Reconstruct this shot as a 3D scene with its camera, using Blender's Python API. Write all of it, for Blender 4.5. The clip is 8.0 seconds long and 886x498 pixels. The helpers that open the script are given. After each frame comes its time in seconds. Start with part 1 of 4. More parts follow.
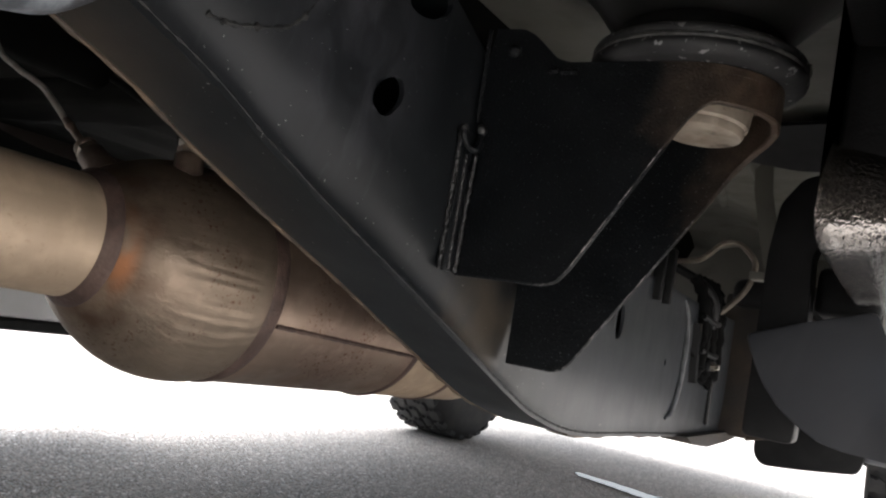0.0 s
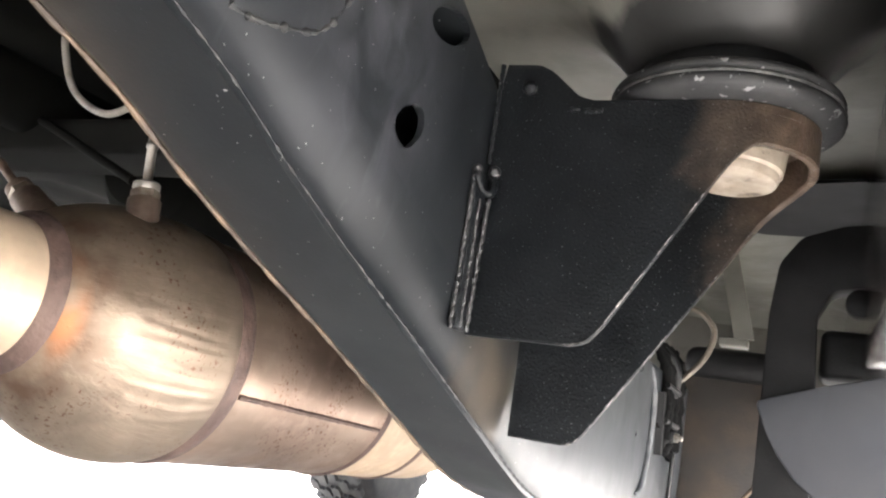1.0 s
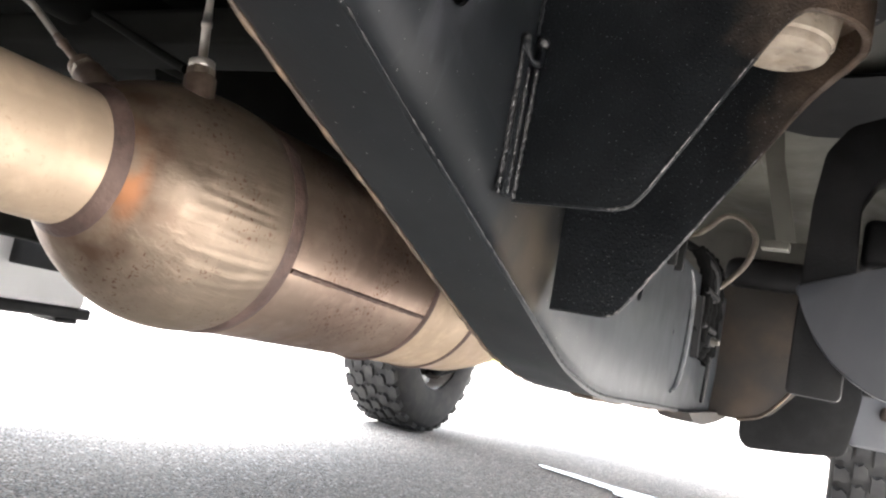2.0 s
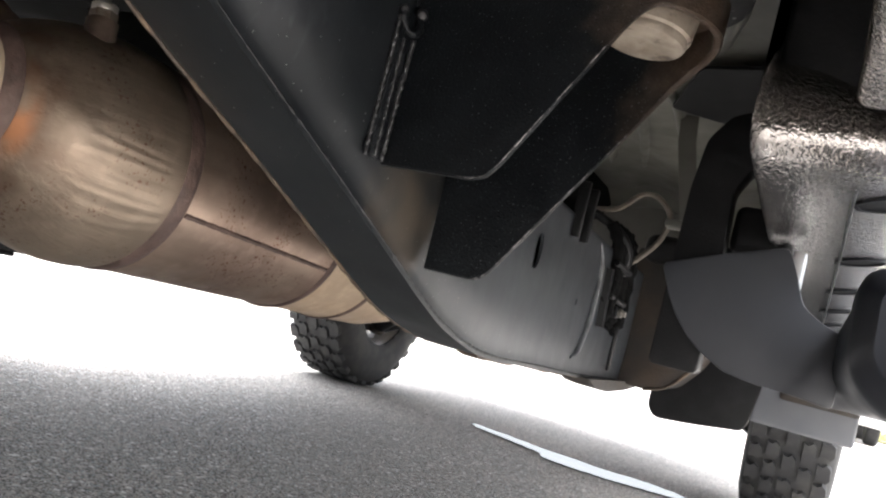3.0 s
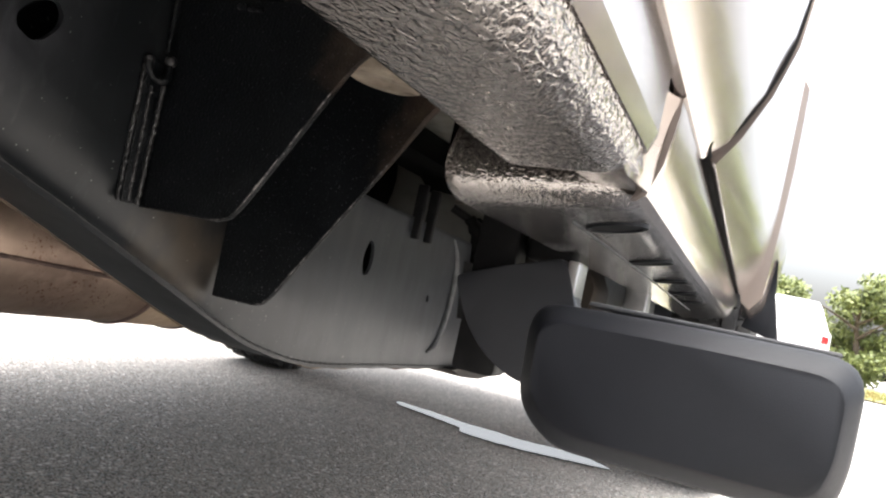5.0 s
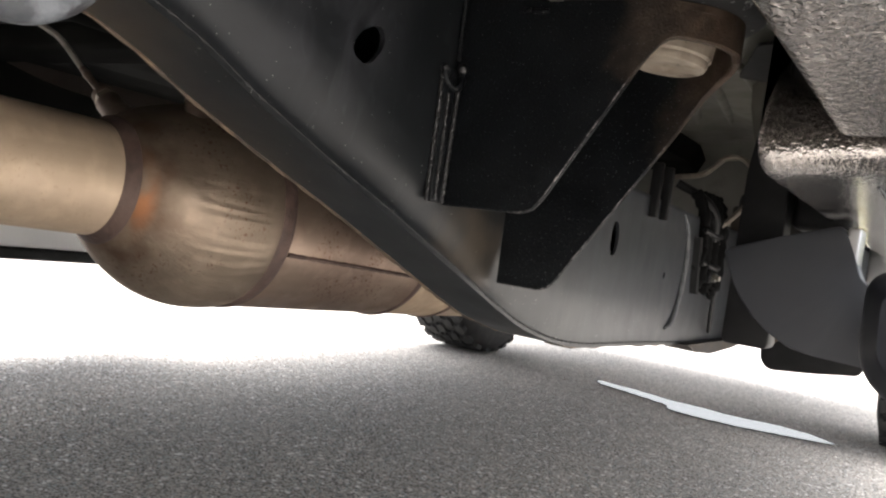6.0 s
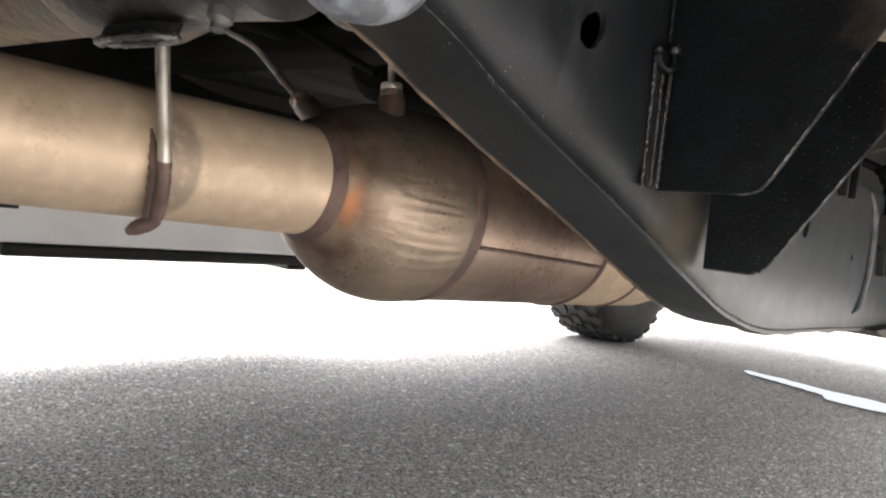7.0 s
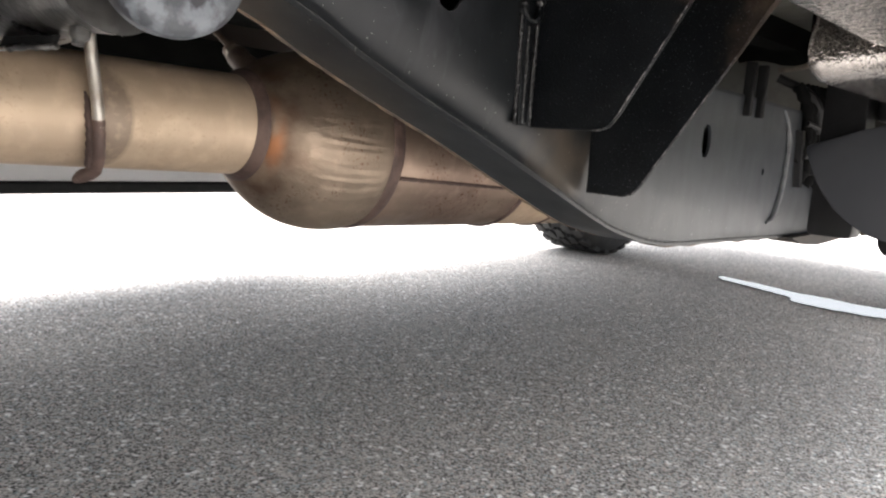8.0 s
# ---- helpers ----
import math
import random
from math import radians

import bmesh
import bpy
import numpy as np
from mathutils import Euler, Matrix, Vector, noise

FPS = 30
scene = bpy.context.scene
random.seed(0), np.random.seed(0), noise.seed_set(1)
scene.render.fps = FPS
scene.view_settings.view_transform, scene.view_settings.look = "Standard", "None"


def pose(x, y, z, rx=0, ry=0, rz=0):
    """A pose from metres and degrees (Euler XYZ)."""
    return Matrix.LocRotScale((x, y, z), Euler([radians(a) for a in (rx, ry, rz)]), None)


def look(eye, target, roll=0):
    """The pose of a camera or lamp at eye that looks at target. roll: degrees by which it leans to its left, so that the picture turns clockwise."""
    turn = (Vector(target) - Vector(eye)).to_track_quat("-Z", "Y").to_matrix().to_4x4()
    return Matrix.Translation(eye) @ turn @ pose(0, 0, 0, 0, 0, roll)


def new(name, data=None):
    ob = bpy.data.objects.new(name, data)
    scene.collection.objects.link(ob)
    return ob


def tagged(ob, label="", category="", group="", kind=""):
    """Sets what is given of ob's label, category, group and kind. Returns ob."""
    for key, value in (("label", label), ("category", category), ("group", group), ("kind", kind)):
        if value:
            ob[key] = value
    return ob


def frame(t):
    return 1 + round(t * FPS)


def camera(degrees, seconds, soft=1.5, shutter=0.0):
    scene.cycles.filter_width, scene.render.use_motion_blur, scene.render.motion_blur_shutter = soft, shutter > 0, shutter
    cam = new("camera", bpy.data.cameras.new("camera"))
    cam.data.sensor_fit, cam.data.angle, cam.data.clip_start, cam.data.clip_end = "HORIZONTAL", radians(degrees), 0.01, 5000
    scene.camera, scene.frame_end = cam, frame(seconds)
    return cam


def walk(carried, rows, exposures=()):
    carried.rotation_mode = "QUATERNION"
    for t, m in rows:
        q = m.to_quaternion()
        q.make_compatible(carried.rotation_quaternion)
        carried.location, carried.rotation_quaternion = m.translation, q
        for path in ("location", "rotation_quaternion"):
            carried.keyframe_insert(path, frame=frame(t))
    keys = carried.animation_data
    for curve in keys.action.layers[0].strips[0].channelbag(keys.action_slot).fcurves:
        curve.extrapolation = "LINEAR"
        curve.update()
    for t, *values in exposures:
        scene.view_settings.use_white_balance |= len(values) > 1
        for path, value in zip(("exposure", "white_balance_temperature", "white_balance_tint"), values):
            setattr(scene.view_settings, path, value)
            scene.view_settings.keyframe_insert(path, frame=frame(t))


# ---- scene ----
cam = camera(57.2, 8.0, 2.2)
PATH = [
    (0, (0.305, -0.509, 0.448), (-0.743, 1.185, 0.634), 10.4),
    (0.5, (0.239, -0.474, 0.439), (-0.651, 1.281, 0.794), 10.2),
    (1, (0.213, -0.477, 0.433), (-0.655, 1.281, 0.831), 10.0),
    (1.5, (0.205, -0.482, 0.403), (-0.688, 1.275, 0.738), 10.3),
    (1.7, (0.209, -0.483, 0.39), (-0.703, 1.275, 0.672), 10.4),
    (2.8, (0.271, -0.49, 0.389), (-0.636, 1.287, 0.517), 14.6),
    (3, (0.295, -0.485, 0.401), (-0.554, 1.32, 0.538), 14.8),
    (3.5, (0.33, -0.469, 0.431), (-0.394, 1.389, 0.582), 14.4),
    (4, (0.358, -0.474, 0.452), (-0.326, 1.399, 0.602), 13.8),
    (4.2, (0.375, -0.476, 0.456), (-0.314, 1.397, 0.598), 13.2),
    (5.3, (0.435, -0.466, 0.48), (-0.358, 1.369, 0.536), 11.6),
    (5.5, (0.422, -0.487, 0.476), (-0.437, 1.318, 0.507), 10.9),
    (6, (0.36, -0.54, 0.461), (-0.725, 1.139, 0.432), 8.6),
    (6.5, (0.301, -0.57, 0.454), (-0.932, 1.003, 0.398), 7.3),
    (7, (0.296, -0.585, 0.448), (-1.006, 0.931, 0.366), 6.5),
    (7.5, (0.342, -0.589, 0.446), (-0.986, 0.902, 0.317), 6.3),
    (8, (0.431, -0.602, 0.478), (-0.859, 0.899, 0.189), 4.5),
]
walk(cam, [(t, look(eye, target, roll)) for t, eye, target, roll in PATH], [(0, 2.10, 6250, 10), (0.3, 3.45, 6250, 10), (0.6, 4.35, 6250, 10), (1.0, 4.42, 6250, 10), (1.5, 4.30, 6250, 10), (2.8, 2.80, 6250, 10), (3.0, 2.82, 6250, 10), (3.5, 3.00, 6250, 10), (5.5, 2.00, 6500, 10), (6, 2.50, 6500, 10), (6.5, 2.75, 6500, 10), (7.0, 2.88, 6400, 10), (7.5, 2.70, 6400, 10), (8, 2.70, 6350, 10)])

# ---- light ----
world = bpy.data.worlds.new("overcast_sky")
scene.world = world
world.use_nodes = True
wn, wl = world.node_tree.nodes, world.node_tree.links
sky = wn.new("ShaderNodeTexSky")
sky.sky_type, sky.sun_disc = "NISHITA", False
SUN_UP, SUN_ROUND = radians(84), radians(128)
sky.sun_elevation, sky.sun_rotation = SUN_UP, SUN_ROUND
sky.air_density, sky.dust_density = 1.0, 8.0
wn["Background"].inputs["Strength"].default_value = 0.15
cloud = wn.new("ShaderNodeHueSaturation")
cloud.inputs["Saturation"].default_value = 0.3
wl.new(sky.outputs[0], cloud.inputs["Color"])
wl.new(cloud.outputs[0], wn["Background"].inputs["Color"])
sun = new("sun", bpy.data.lights.new("sun", "SUN"))
sun.data.energy, sun.data.angle, sun.data.color = 1.0, radians(100), (1.0, 0.98, 0.95)
sun.matrix_world = look((0, 0, 0), (-math.cos(SUN_UP) * math.sin(SUN_ROUND), -math.cos(SUN_UP) * math.cos(SUN_ROUND), -math.sin(SUN_UP)))


# ---- materials ----
def material(name, base, rough=0.5, metal=0.0, second=None, scale=20.0, mix=(0.45, 0.65), bump=0.0, bump_scale=200.0,
             third=None, third_scale=90.0, third_mix=(0.62, 0.7), rough_var=0.1, spec=0.5):
    """A surface with large blotches, small specks and fine relief."""
    m = bpy.data.materials.new(name)
    m.use_nodes = True
    n, l = m.node_tree.nodes, m.node_tree.links
    b = n["Principled BSDF"]
    b.inputs["Metallic"].default_value = metal
    b.inputs["Specular IOR Level"].default_value = spec
    tc = n.new("ShaderNodeTexCoord")
    big = n.new("ShaderNodeTexNoise")
    big.inputs["Scale"].default_value, big.inputs["Detail"].default_value = scale, 6
    l.new(tc.outputs["Object"], big.inputs["Vector"])
    ramp = n.new("ShaderNodeMapRange")
    ramp.inputs["From Min"].default_value, ramp.inputs["From Max"].default_value = mix
    l.new(big.outputs["Fac"], ramp.inputs["Value"])
    blend = n.new("ShaderNodeMix")
    blend.data_type = "RGBA"
    blend.inputs[6].default_value = (*base, 1)
    blend.inputs[7].default_value = (*(second or base), 1)
    l.new(ramp.outputs[0], blend.inputs[0])
    out = blend.outputs[2]
    if third:
        fine = n.new("ShaderNodeTexNoise")
        fine.inputs["Scale"].default_value, fine.inputs["Detail"].default_value = third_scale, 4
        l.new(tc.outputs["Object"], fine.inputs["Vector"])
        r2 = n.new("ShaderNodeMapRange")
        r2.inputs["From Min"].default_value, r2.inputs["From Max"].default_value = third_mix
        l.new(fine.outputs["Fac"], r2.inputs["Value"])
        b2 = n.new("ShaderNodeMix")
        b2.data_type = "RGBA"
        l.new(r2.outputs[0], b2.inputs[0])
        l.new(out, b2.inputs[6])
        b2.inputs[7].default_value = (*third, 1)
        out = b2.outputs[2]
    l.new(out, b.inputs["Base Color"])
    rr = n.new("ShaderNodeMapRange")
    rr.inputs["To Min"].default_value, rr.inputs["To Max"].default_value = max(rough - rough_var, 0.03), min(rough + rough_var, 1)
    l.new(big.outputs["Fac"], rr.inputs["Value"])
    l.new(rr.outputs[0], b.inputs["Roughness"])
    if bump:
        bn = n.new("ShaderNodeTexNoise")
        bn.inputs["Scale"].default_value, bn.inputs["Detail"].default_value = bump_scale, 3
        l.new(tc.outputs["Object"], bn.inputs["Vector"])
        bp = n.new("ShaderNodeBump")
        bp.inputs["Strength"].default_value, bp.inputs["Distance"].default_value = bump, 0.002
        l.new(bn.outputs["Fac"], bp.inputs["Height"])
        l.new(bp.outputs[0], b.inputs["Normal"])
    return m


M_RUSTY = material("rusty_edge", (0.05, 0.036, 0.025), 0.65, 0, (0.13, 0.088, 0.055), 40, bump=0.5)
M_WELD = material("rusted_weld", (0.078, 0.05, 0.042), 0.6, 0.3, (0.13, 0.085, 0.069), 45, bump=0.6)
M_ZINC = material("zinc_sensor", (0.38, 0.355, 0.32), 0.36, 0.75, (0.28, 0.25, 0.21), 60)
M_RUBBER = material("rubber", (0.02, 0.02, 0.021), 0.6, 0, (0.035, 0.035, 0.035), 40, bump=0.2, third=(0.25, 0.25, 0.25), third_scale=150, third_mix=(0.63, 0.68))
M_TYRE = material("tyre_rubber", (0.02, 0.02, 0.021), 0.75, 0, (0.038, 0.037, 0.035), 20, bump=0.2)
M_WASHER = material("washer_metal", (0.42, 0.36, 0.29), 0.55, 0.2, (0.24, 0.195, 0.15), 45, (0.45, 0.7), bump=0.2, third=(0.12, 0.095, 0.075), third_scale=70, third_mix=(0.6, 0.7))
M_PLASTIC = material("grey_plastic", (0.0102, 0.0112, 0.0145), 0.45, 0, (0.014, 0.0152, 0.0186), 12, bump=0.12, bump_scale=1500, spec=0.22)
M_BODY = material("tan_metallic_paint", (0.29, 0.24, 0.21), 0.2, 0.55, (0.31, 0.258, 0.225), 4, spec=0.6, rough_var=0.03)
coat = M_BODY.node_tree.nodes["Principled BSDF"].inputs
coat["Coat Weight"].default_value, coat["Coat Roughness"].default_value, coat["Coat IOR"].default_value = 1.0, 0.12, 1.45
M_CAST = material("cast_alloy", (0.018, 0.0175, 0.017), 0.3, 0.1, (0.055, 0.053, 0.05), 25, bump=0.5, bump_scale=120)
M_ALLOY = material("alloy", (0.6, 0.6, 0.6), 0.35, 0.9, (0.5, 0.5, 0.5), 20)
M_BLACK = material("black_plastic", (0.007, 0.007, 0.0075), 0.5, 0, (0.012, 0.012, 0.0125), 30, bump=0.15, bump_scale=400, spec=0.22)
M_WHITE = material("white_paint", (0.8, 0.8, 0.8), 0.25)
M_GLASS = material("dark_glass", (0.02, 0.025, 0.03), 0.05)
M_WATER = material("water_film", (0.02, 0.02, 0.02), 0.04)



def nodes_of(name, rough, metal):
    m = bpy.data.materials.new(name)
    m.use_nodes = True
    b = m.node_tree.nodes["Principled BSDF"]
    b.inputs["Roughness"].default_value, b.inputs["Metallic"].default_value = rough, metal
    return m, m.node_tree.nodes, m.node_tree.links, b


def coords(n, l, scale=(1, 1, 1)):
    tc, mp = n.new("ShaderNodeTexCoord"), n.new("ShaderNodeMapping")
    mp.inputs["Scale"].default_value = scale
    l.new(tc.outputs["Object"], mp.inputs["Vector"])
    return mp.outputs[0]


def noise_of(n, l, vec, scale, detail=4, distort=0.0):
    t = n.new("ShaderNodeTexNoise")
    t.inputs["Scale"].default_value, t.inputs["Detail"].default_value, t.inputs["Distortion"].default_value = scale, detail, distort
    l.new(vec, t.inputs["Vector"])
    return t.outputs["Fac"]


def ranged(n, l, value, lo, hi, a=0.0, b=1.0):
    r = n.new("ShaderNodeMapRange")
    for key, v in (("From Min", lo), ("From Max", hi), ("To Min", a), ("To Max", b)):
        r.inputs[key].default_value = v
    l.new(value, r.inputs["Value"])
    return r.outputs[0]


def mixed(n, l, fac, a, b):
    x = n.new("ShaderNodeMix")
    x.data_type = "RGBA"
    l.new(fac, x.inputs[0])
    for sock, c in ((x.inputs[6], a), (x.inputs[7], b)):
        if isinstance(c, tuple):
            sock.default_value = (*c, 1)
        else:
            l.new(c, sock)
    return x.outputs[2]


def bumped(n, l, b, height, strength, distance):
    p = n.new("ShaderNodeBump")
    p.inputs["Strength"].default_value, p.inputs["Distance"].default_value = strength, distance
    l.new(height, p.inputs["Height"])
    l.new(p.outputs[0], b.inputs["Normal"])


def asphalt():
    """Worn asphalt: stones of two sizes, a few pits and pale chips, dusty patches."""
    m, n, l, b = nodes_of("asphalt", 0.9, 0)
    v = coords(n, l)

    def cells(scale):
        c = n.new("ShaderNodeTexVoronoi")
        c.inputs["Scale"].default_value = scale
        l.new(v, c.inputs["Vector"])
        t = n.new("ShaderNodeSeparateColor")
        l.new(c.outputs["Color"], t.inputs[0])
        return c.outputs["Distance"], t.outputs

    d, tone = cells(158)
    tone2 = cells(320)[1]
    fine = mixed(n, l, ranged(n, l, tone2[0], 0.1, 0.9), (0.10, 0.094, 0.086), (0.68, 0.635, 0.58))
    stone = mixed(n, l, ranged(n, l, tone[0], 0.05, 0.95), (0.36, 0.34, 0.312), (0.84, 0.79, 0.73))
    warm = mixed(n, l, ranged(n, l, tone[1], 0.70, 0.88, 0, 0.65), stone, (0.62, 0.455, 0.37))
    cool = mixed(n, l, ranged(n, l, tone[2], 0.72, 0.9, 0, 0.75), warm, (0.36, 0.42, 0.43))
    bed = mixed(n, l, ranged(n, l, d, 0.40, 0.52), cool, fine)
    sparse = mixed(n, l, ranged(n, l, tone[1], 0.30, 0.26), bed, fine)
    pale = mixed(n, l, ranged(n, l, tone[0], 0.94, 0.95), sparse, (0.95, 0.93, 0.90))
    dark = n.new("ShaderNodeMath")
    dark.operation = "MULTIPLY"
    l.new(ranged(n, l, tone[2], 0.21, 0.20), dark.inputs[0])
    l.new(ranged(n, l, d, 0.42, 0.34), dark.inputs[1])
    pits = mixed(n, l, dark.outputs[0], pale, (0.05, 0.047, 0.043))
    dust = mixed(n, l, ranged(n, l, noise_of(n, l, v, 2.3), 0.4, 0.7, 0, 0.2), pits, (0.54, 0.505, 0.45))
    l.new(dust, b.inputs["Base Color"])
    h = n.new("ShaderNodeMath")
    h.operation = "SUBTRACT"
    l.new(ranged(n, l, tone[1], 0, 1, 0.5, 1.0), h.inputs[0])
    l.new(d, h.inputs[1])
    bumped(n, l, b, h.outputs[0], 0.45, 0.003)
    return m


def stone_guard():
    """Glossy tan paint over thick sprayed stone guard: wet-looking ripples, strong in patches."""
    m, n, l, b = nodes_of("stone_guard_paint", 0.2, 0.7)
    b.inputs["Coat Weight"].default_value, b.inputs["Coat Roughness"].default_value, b.inputs["Coat IOR"].default_value = 1.0, 0.04, 2.1
    v = coords(n, l)
    tint = mixed(n, l, ranged(n, l, noise_of(n, l, v, 9), 0.35, 0.7), (0.275, 0.244, 0.22), (0.195, 0.172, 0.155))
    l.new(tint, b.inputs["Base Color"])
    l.new(ranged(n, l, noise_of(n, l, v, 30), 0.3, 0.7, 0.10, 0.18), b.inputs["Roughness"])
    ripples = ranged(n, l, noise_of(n, l, coords(n, l, (1.2, 0.62, 1.2)), 255, 1.2, 0.7), 0.34, 0.66)
    fine = ranged(n, l, noise_of(n, l, v, 620, 2), 0.3, 0.7, 0, 0.22)
    sep = n.new("ShaderNodeSeparateXYZ")
    l.new(v, sep.inputs[0])
    thick = ranged(n, l, sep.outputs[1], 0.015, 0.10, 1.0, 0.5)
    relief = n.new("ShaderNodeMath")
    relief.operation = "MULTIPLY_ADD"
    l.new(ripples, relief.inputs[0])
    l.new(thick, relief.inputs[1])
    l.new(fine, relief.inputs[2])
    bumped(n, l, b, relief.outputs[0], 1.0, 0.00055)
    l.new(b.inputs["Normal"].links[0].from_socket, b.inputs["Coat Normal"])
    return m


def speckled(n, l, v, amount):
    many = ranged(n, l, noise_of(n, l, v, 300, 3, 0.4), 0.60, 0.635, 0, 0.95)
    where = ranged(n, l, noise_of(n, l, v, 19, 3), 0.49, 0.62, 0, amount)
    m = n.new("ShaderNodeMath")
    m.operation = "MULTIPLY"
    l.new(many, m.inputs[0])
    l.new(where, m.inputs[1])
    return m.outputs[0]


def heated_steel(name, tone, dark, specks, metal, rough, tinted=False, streaks=0.5, residue=False):
    """Stainless sheet with drawn streaks, heat blotches and rust specks."""
    m, n, l, b = nodes_of(name, rough, metal)
    v = coords(n, l)
    along = coords(n, l, (60, 4, 60))
    base = mixed(n, l, ranged(n, l, noise_of(n, l, v, 9, 6), 0.35, 0.7), tone, dark)
    streak = mixed(n, l, ranged(n, l, noise_of(n, l, along, 1.6, 5), 0.42, 0.7, 0, streaks), base, tuple(c * 0.55 for c in tone))
    mott = mixed(n, l, ranged(n, l, noise_of(n, l, v, 55, 5), 0.5, 0.7, 0, 0.45), streak, tuple(min(c * 1.25, 1) for c in tone))
    rust = mixed(n, l, speckled(n, l, v, specks), mott, (0.11, 0.038, 0.015))
    if tinted:
        sep = n.new("ShaderNodeSeparateXYZ")
        l.new(v, sep.inputs[0])
        burn = n.new("ShaderNodeVectorMath")
        burn.operation = "DISTANCE"
        burn.inputs[1].default_value = (-0.2405, -0.0915 * 5, 0.452)
        l.new(coords(n, l, (1, 5, 1)), burn.inputs[0])
        for way, lo, hi, colour, top in ((sep.outputs[1], -0.035, -0.084, (0.12, 0.07, 0.045), 0.9), (sep.outputs[1], 0.03, 0.05, (0.2, 0.125, 0.09), 0.55), (burn.outputs["Value"], 0.06, 0.012, (0.48, 0.20, 0.085), 0.6)):
            near = n.new("ShaderNodeMath")
            near.operation = "MULTIPLY"
            l.new(ranged(n, l, way, lo, hi, 0, top), near.inputs[0])
            l.new(ranged(n, l, noise_of(n, l, v, 30, 4), 0.35, 0.65, 0.1, 1), near.inputs[1])
            rust = mixed(n, l, near.outputs[0], rust, colour)
    l.new(rust, b.inputs["Base Color"])
    l.new(ranged(n, l, noise_of(n, l, v, 24, 5), 0.3, 0.7, rough - 0.1, rough + 0.15), b.inputs["Roughness"])
    if tinted:
        bumped(n, l, b, ranged(n, l, noise_of(n, l, along, 1.9, 3), 0.45, 0.7), 0.14, 0.002)
    else:
        bumped(n, l, b, noise_of(n, l, v, 60, 4), 0.12, 0.002)
    if residue:
        far = n.new("ShaderNodeVectorMath")
        far.operation = "DISTANCE"
        far.inputs[1].default_value = (-0.252, -0.252 * 2.6, 0.452)
        l.new(coords(n, l, (1, 2.6, 0.8)), far.inputs[0])
        far.inputs[1].default_value[2] *= 0.8
        spot = n.new("ShaderNodeMath")
        spot.operation = "MULTIPLY"
        l.new(ranged(n, l, far.outputs["Value"], 0.04, 0.052, 1, 0), spot.inputs[0])
        l.new(ranged(n, l, noise_of(n, l, v, 120, 4), 0.25, 0.5, 0.45, 0.95), spot.inputs[1])
        l.new(mixed(n, l, spot.outputs[0], rust, (0.235, 0.18, 0.135)), b.inputs["Base Color"])
    return m


def waxed_frame(name, web_tones):
    """Black frame wax: soft dust, small pale chips, rust bleeding through; the web turns paler towards the front."""
    m, n, l, b = nodes_of(name, 0.36, 0)
    b.inputs["Specular IOR Level"].default_value = 0.35
    v = coords(n, l)
    sep = n.new("ShaderNodeSeparateXYZ")
    l.new(v, sep.inputs[0])
    out = mixed(n, l, ranged(n, l, noise_of(n, l, v, 7, 6), 0.35, 0.7), (0.0055, 0.0066, 0.0078), (0.0095, 0.0110, 0.0124))
    out = mixed(n, l, ranged(n, l, noise_of(n, l, v, 19, 6, 0.8), 0.45, 0.75, 0, 0.25), out, (0.024, 0.026, 0.0275))
    if web_tones:
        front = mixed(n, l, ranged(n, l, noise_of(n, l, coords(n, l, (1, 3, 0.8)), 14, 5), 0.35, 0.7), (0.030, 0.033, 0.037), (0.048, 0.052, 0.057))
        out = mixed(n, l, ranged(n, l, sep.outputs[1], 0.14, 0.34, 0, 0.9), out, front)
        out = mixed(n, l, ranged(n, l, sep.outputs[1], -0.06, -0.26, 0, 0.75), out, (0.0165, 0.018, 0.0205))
        dusty = n.new("ShaderNodeVectorMath")
        dusty.operation = "DISTANCE"
        dusty.inputs[1].default_value = (0.0, -0.145, 0.605)
        l.new(v, dusty.inputs[0])
        veil = n.new("ShaderNodeMath")
        veil.operation = "MULTIPLY"
        l.new(ranged(n, l, dusty.outputs["Value"], 0.015, 0.09, 0.75, 0), veil.inputs[0])
        l.new(ranged(n, l, noise_of(n, l, coords(n, l, (1, 1, 0.6)), 34, 6, 1.2), 0.36, 0.66), veil.inputs[1])
        out = mixed(n, l, veil.outputs[0], out, (0.046, 0.047, 0.054))
        far = n.new("ShaderNodeVectorMath")
        far.operation = "DISTANCE"
        far.inputs[1].default_value = (0.0, 0.065, 0.452)
        l.new(v, far.inputs[0])
        edge = n.new("ShaderNodeMath")
        edge.operation = "ADD"
        l.new(far.outputs["Value"], edge.inputs[0])
        l.new(ranged(n, l, noise_of(n, l, v, 40, 5), 0.3, 0.7, -0.02, 0.02), edge.inputs[1])
        out = mixed(n, l, ranged(n, l, edge.outputs[0], 0.01, 0.07, 0.6, 0), out, (0.072, 0.057, 0.041))
        smear = ranged(n, l, noise_of(n, l, coords(n, l, (1, 1, 0.35)), 60, 5, 1.5), 0.6, 0.75, 0, 0.14)
        out = mixed(n, l, smear, out, (0.10, 0.105, 0.11))
    chips = ranged(n, l, noise_of(n, l, v, 330, 2), 0.735, 0.755, 0, 0.9)
    out = mixed(n, l, chips, out, (0.28, 0.275, 0.26))
    l.new(out, b.inputs["Base Color"])
    l.new(ranged(n, l, noise_of(n, l, v, 26, 4), 0.3, 0.7, 0.33, 0.40), b.inputs["Roughness"])
    bumped(n, l, b, noise_of(n, l, v, 420, 3), 0.05, 0.001)
    return m


def leaf_green():
    m, n, l, b = nodes_of("leaves", 0.55, 0)
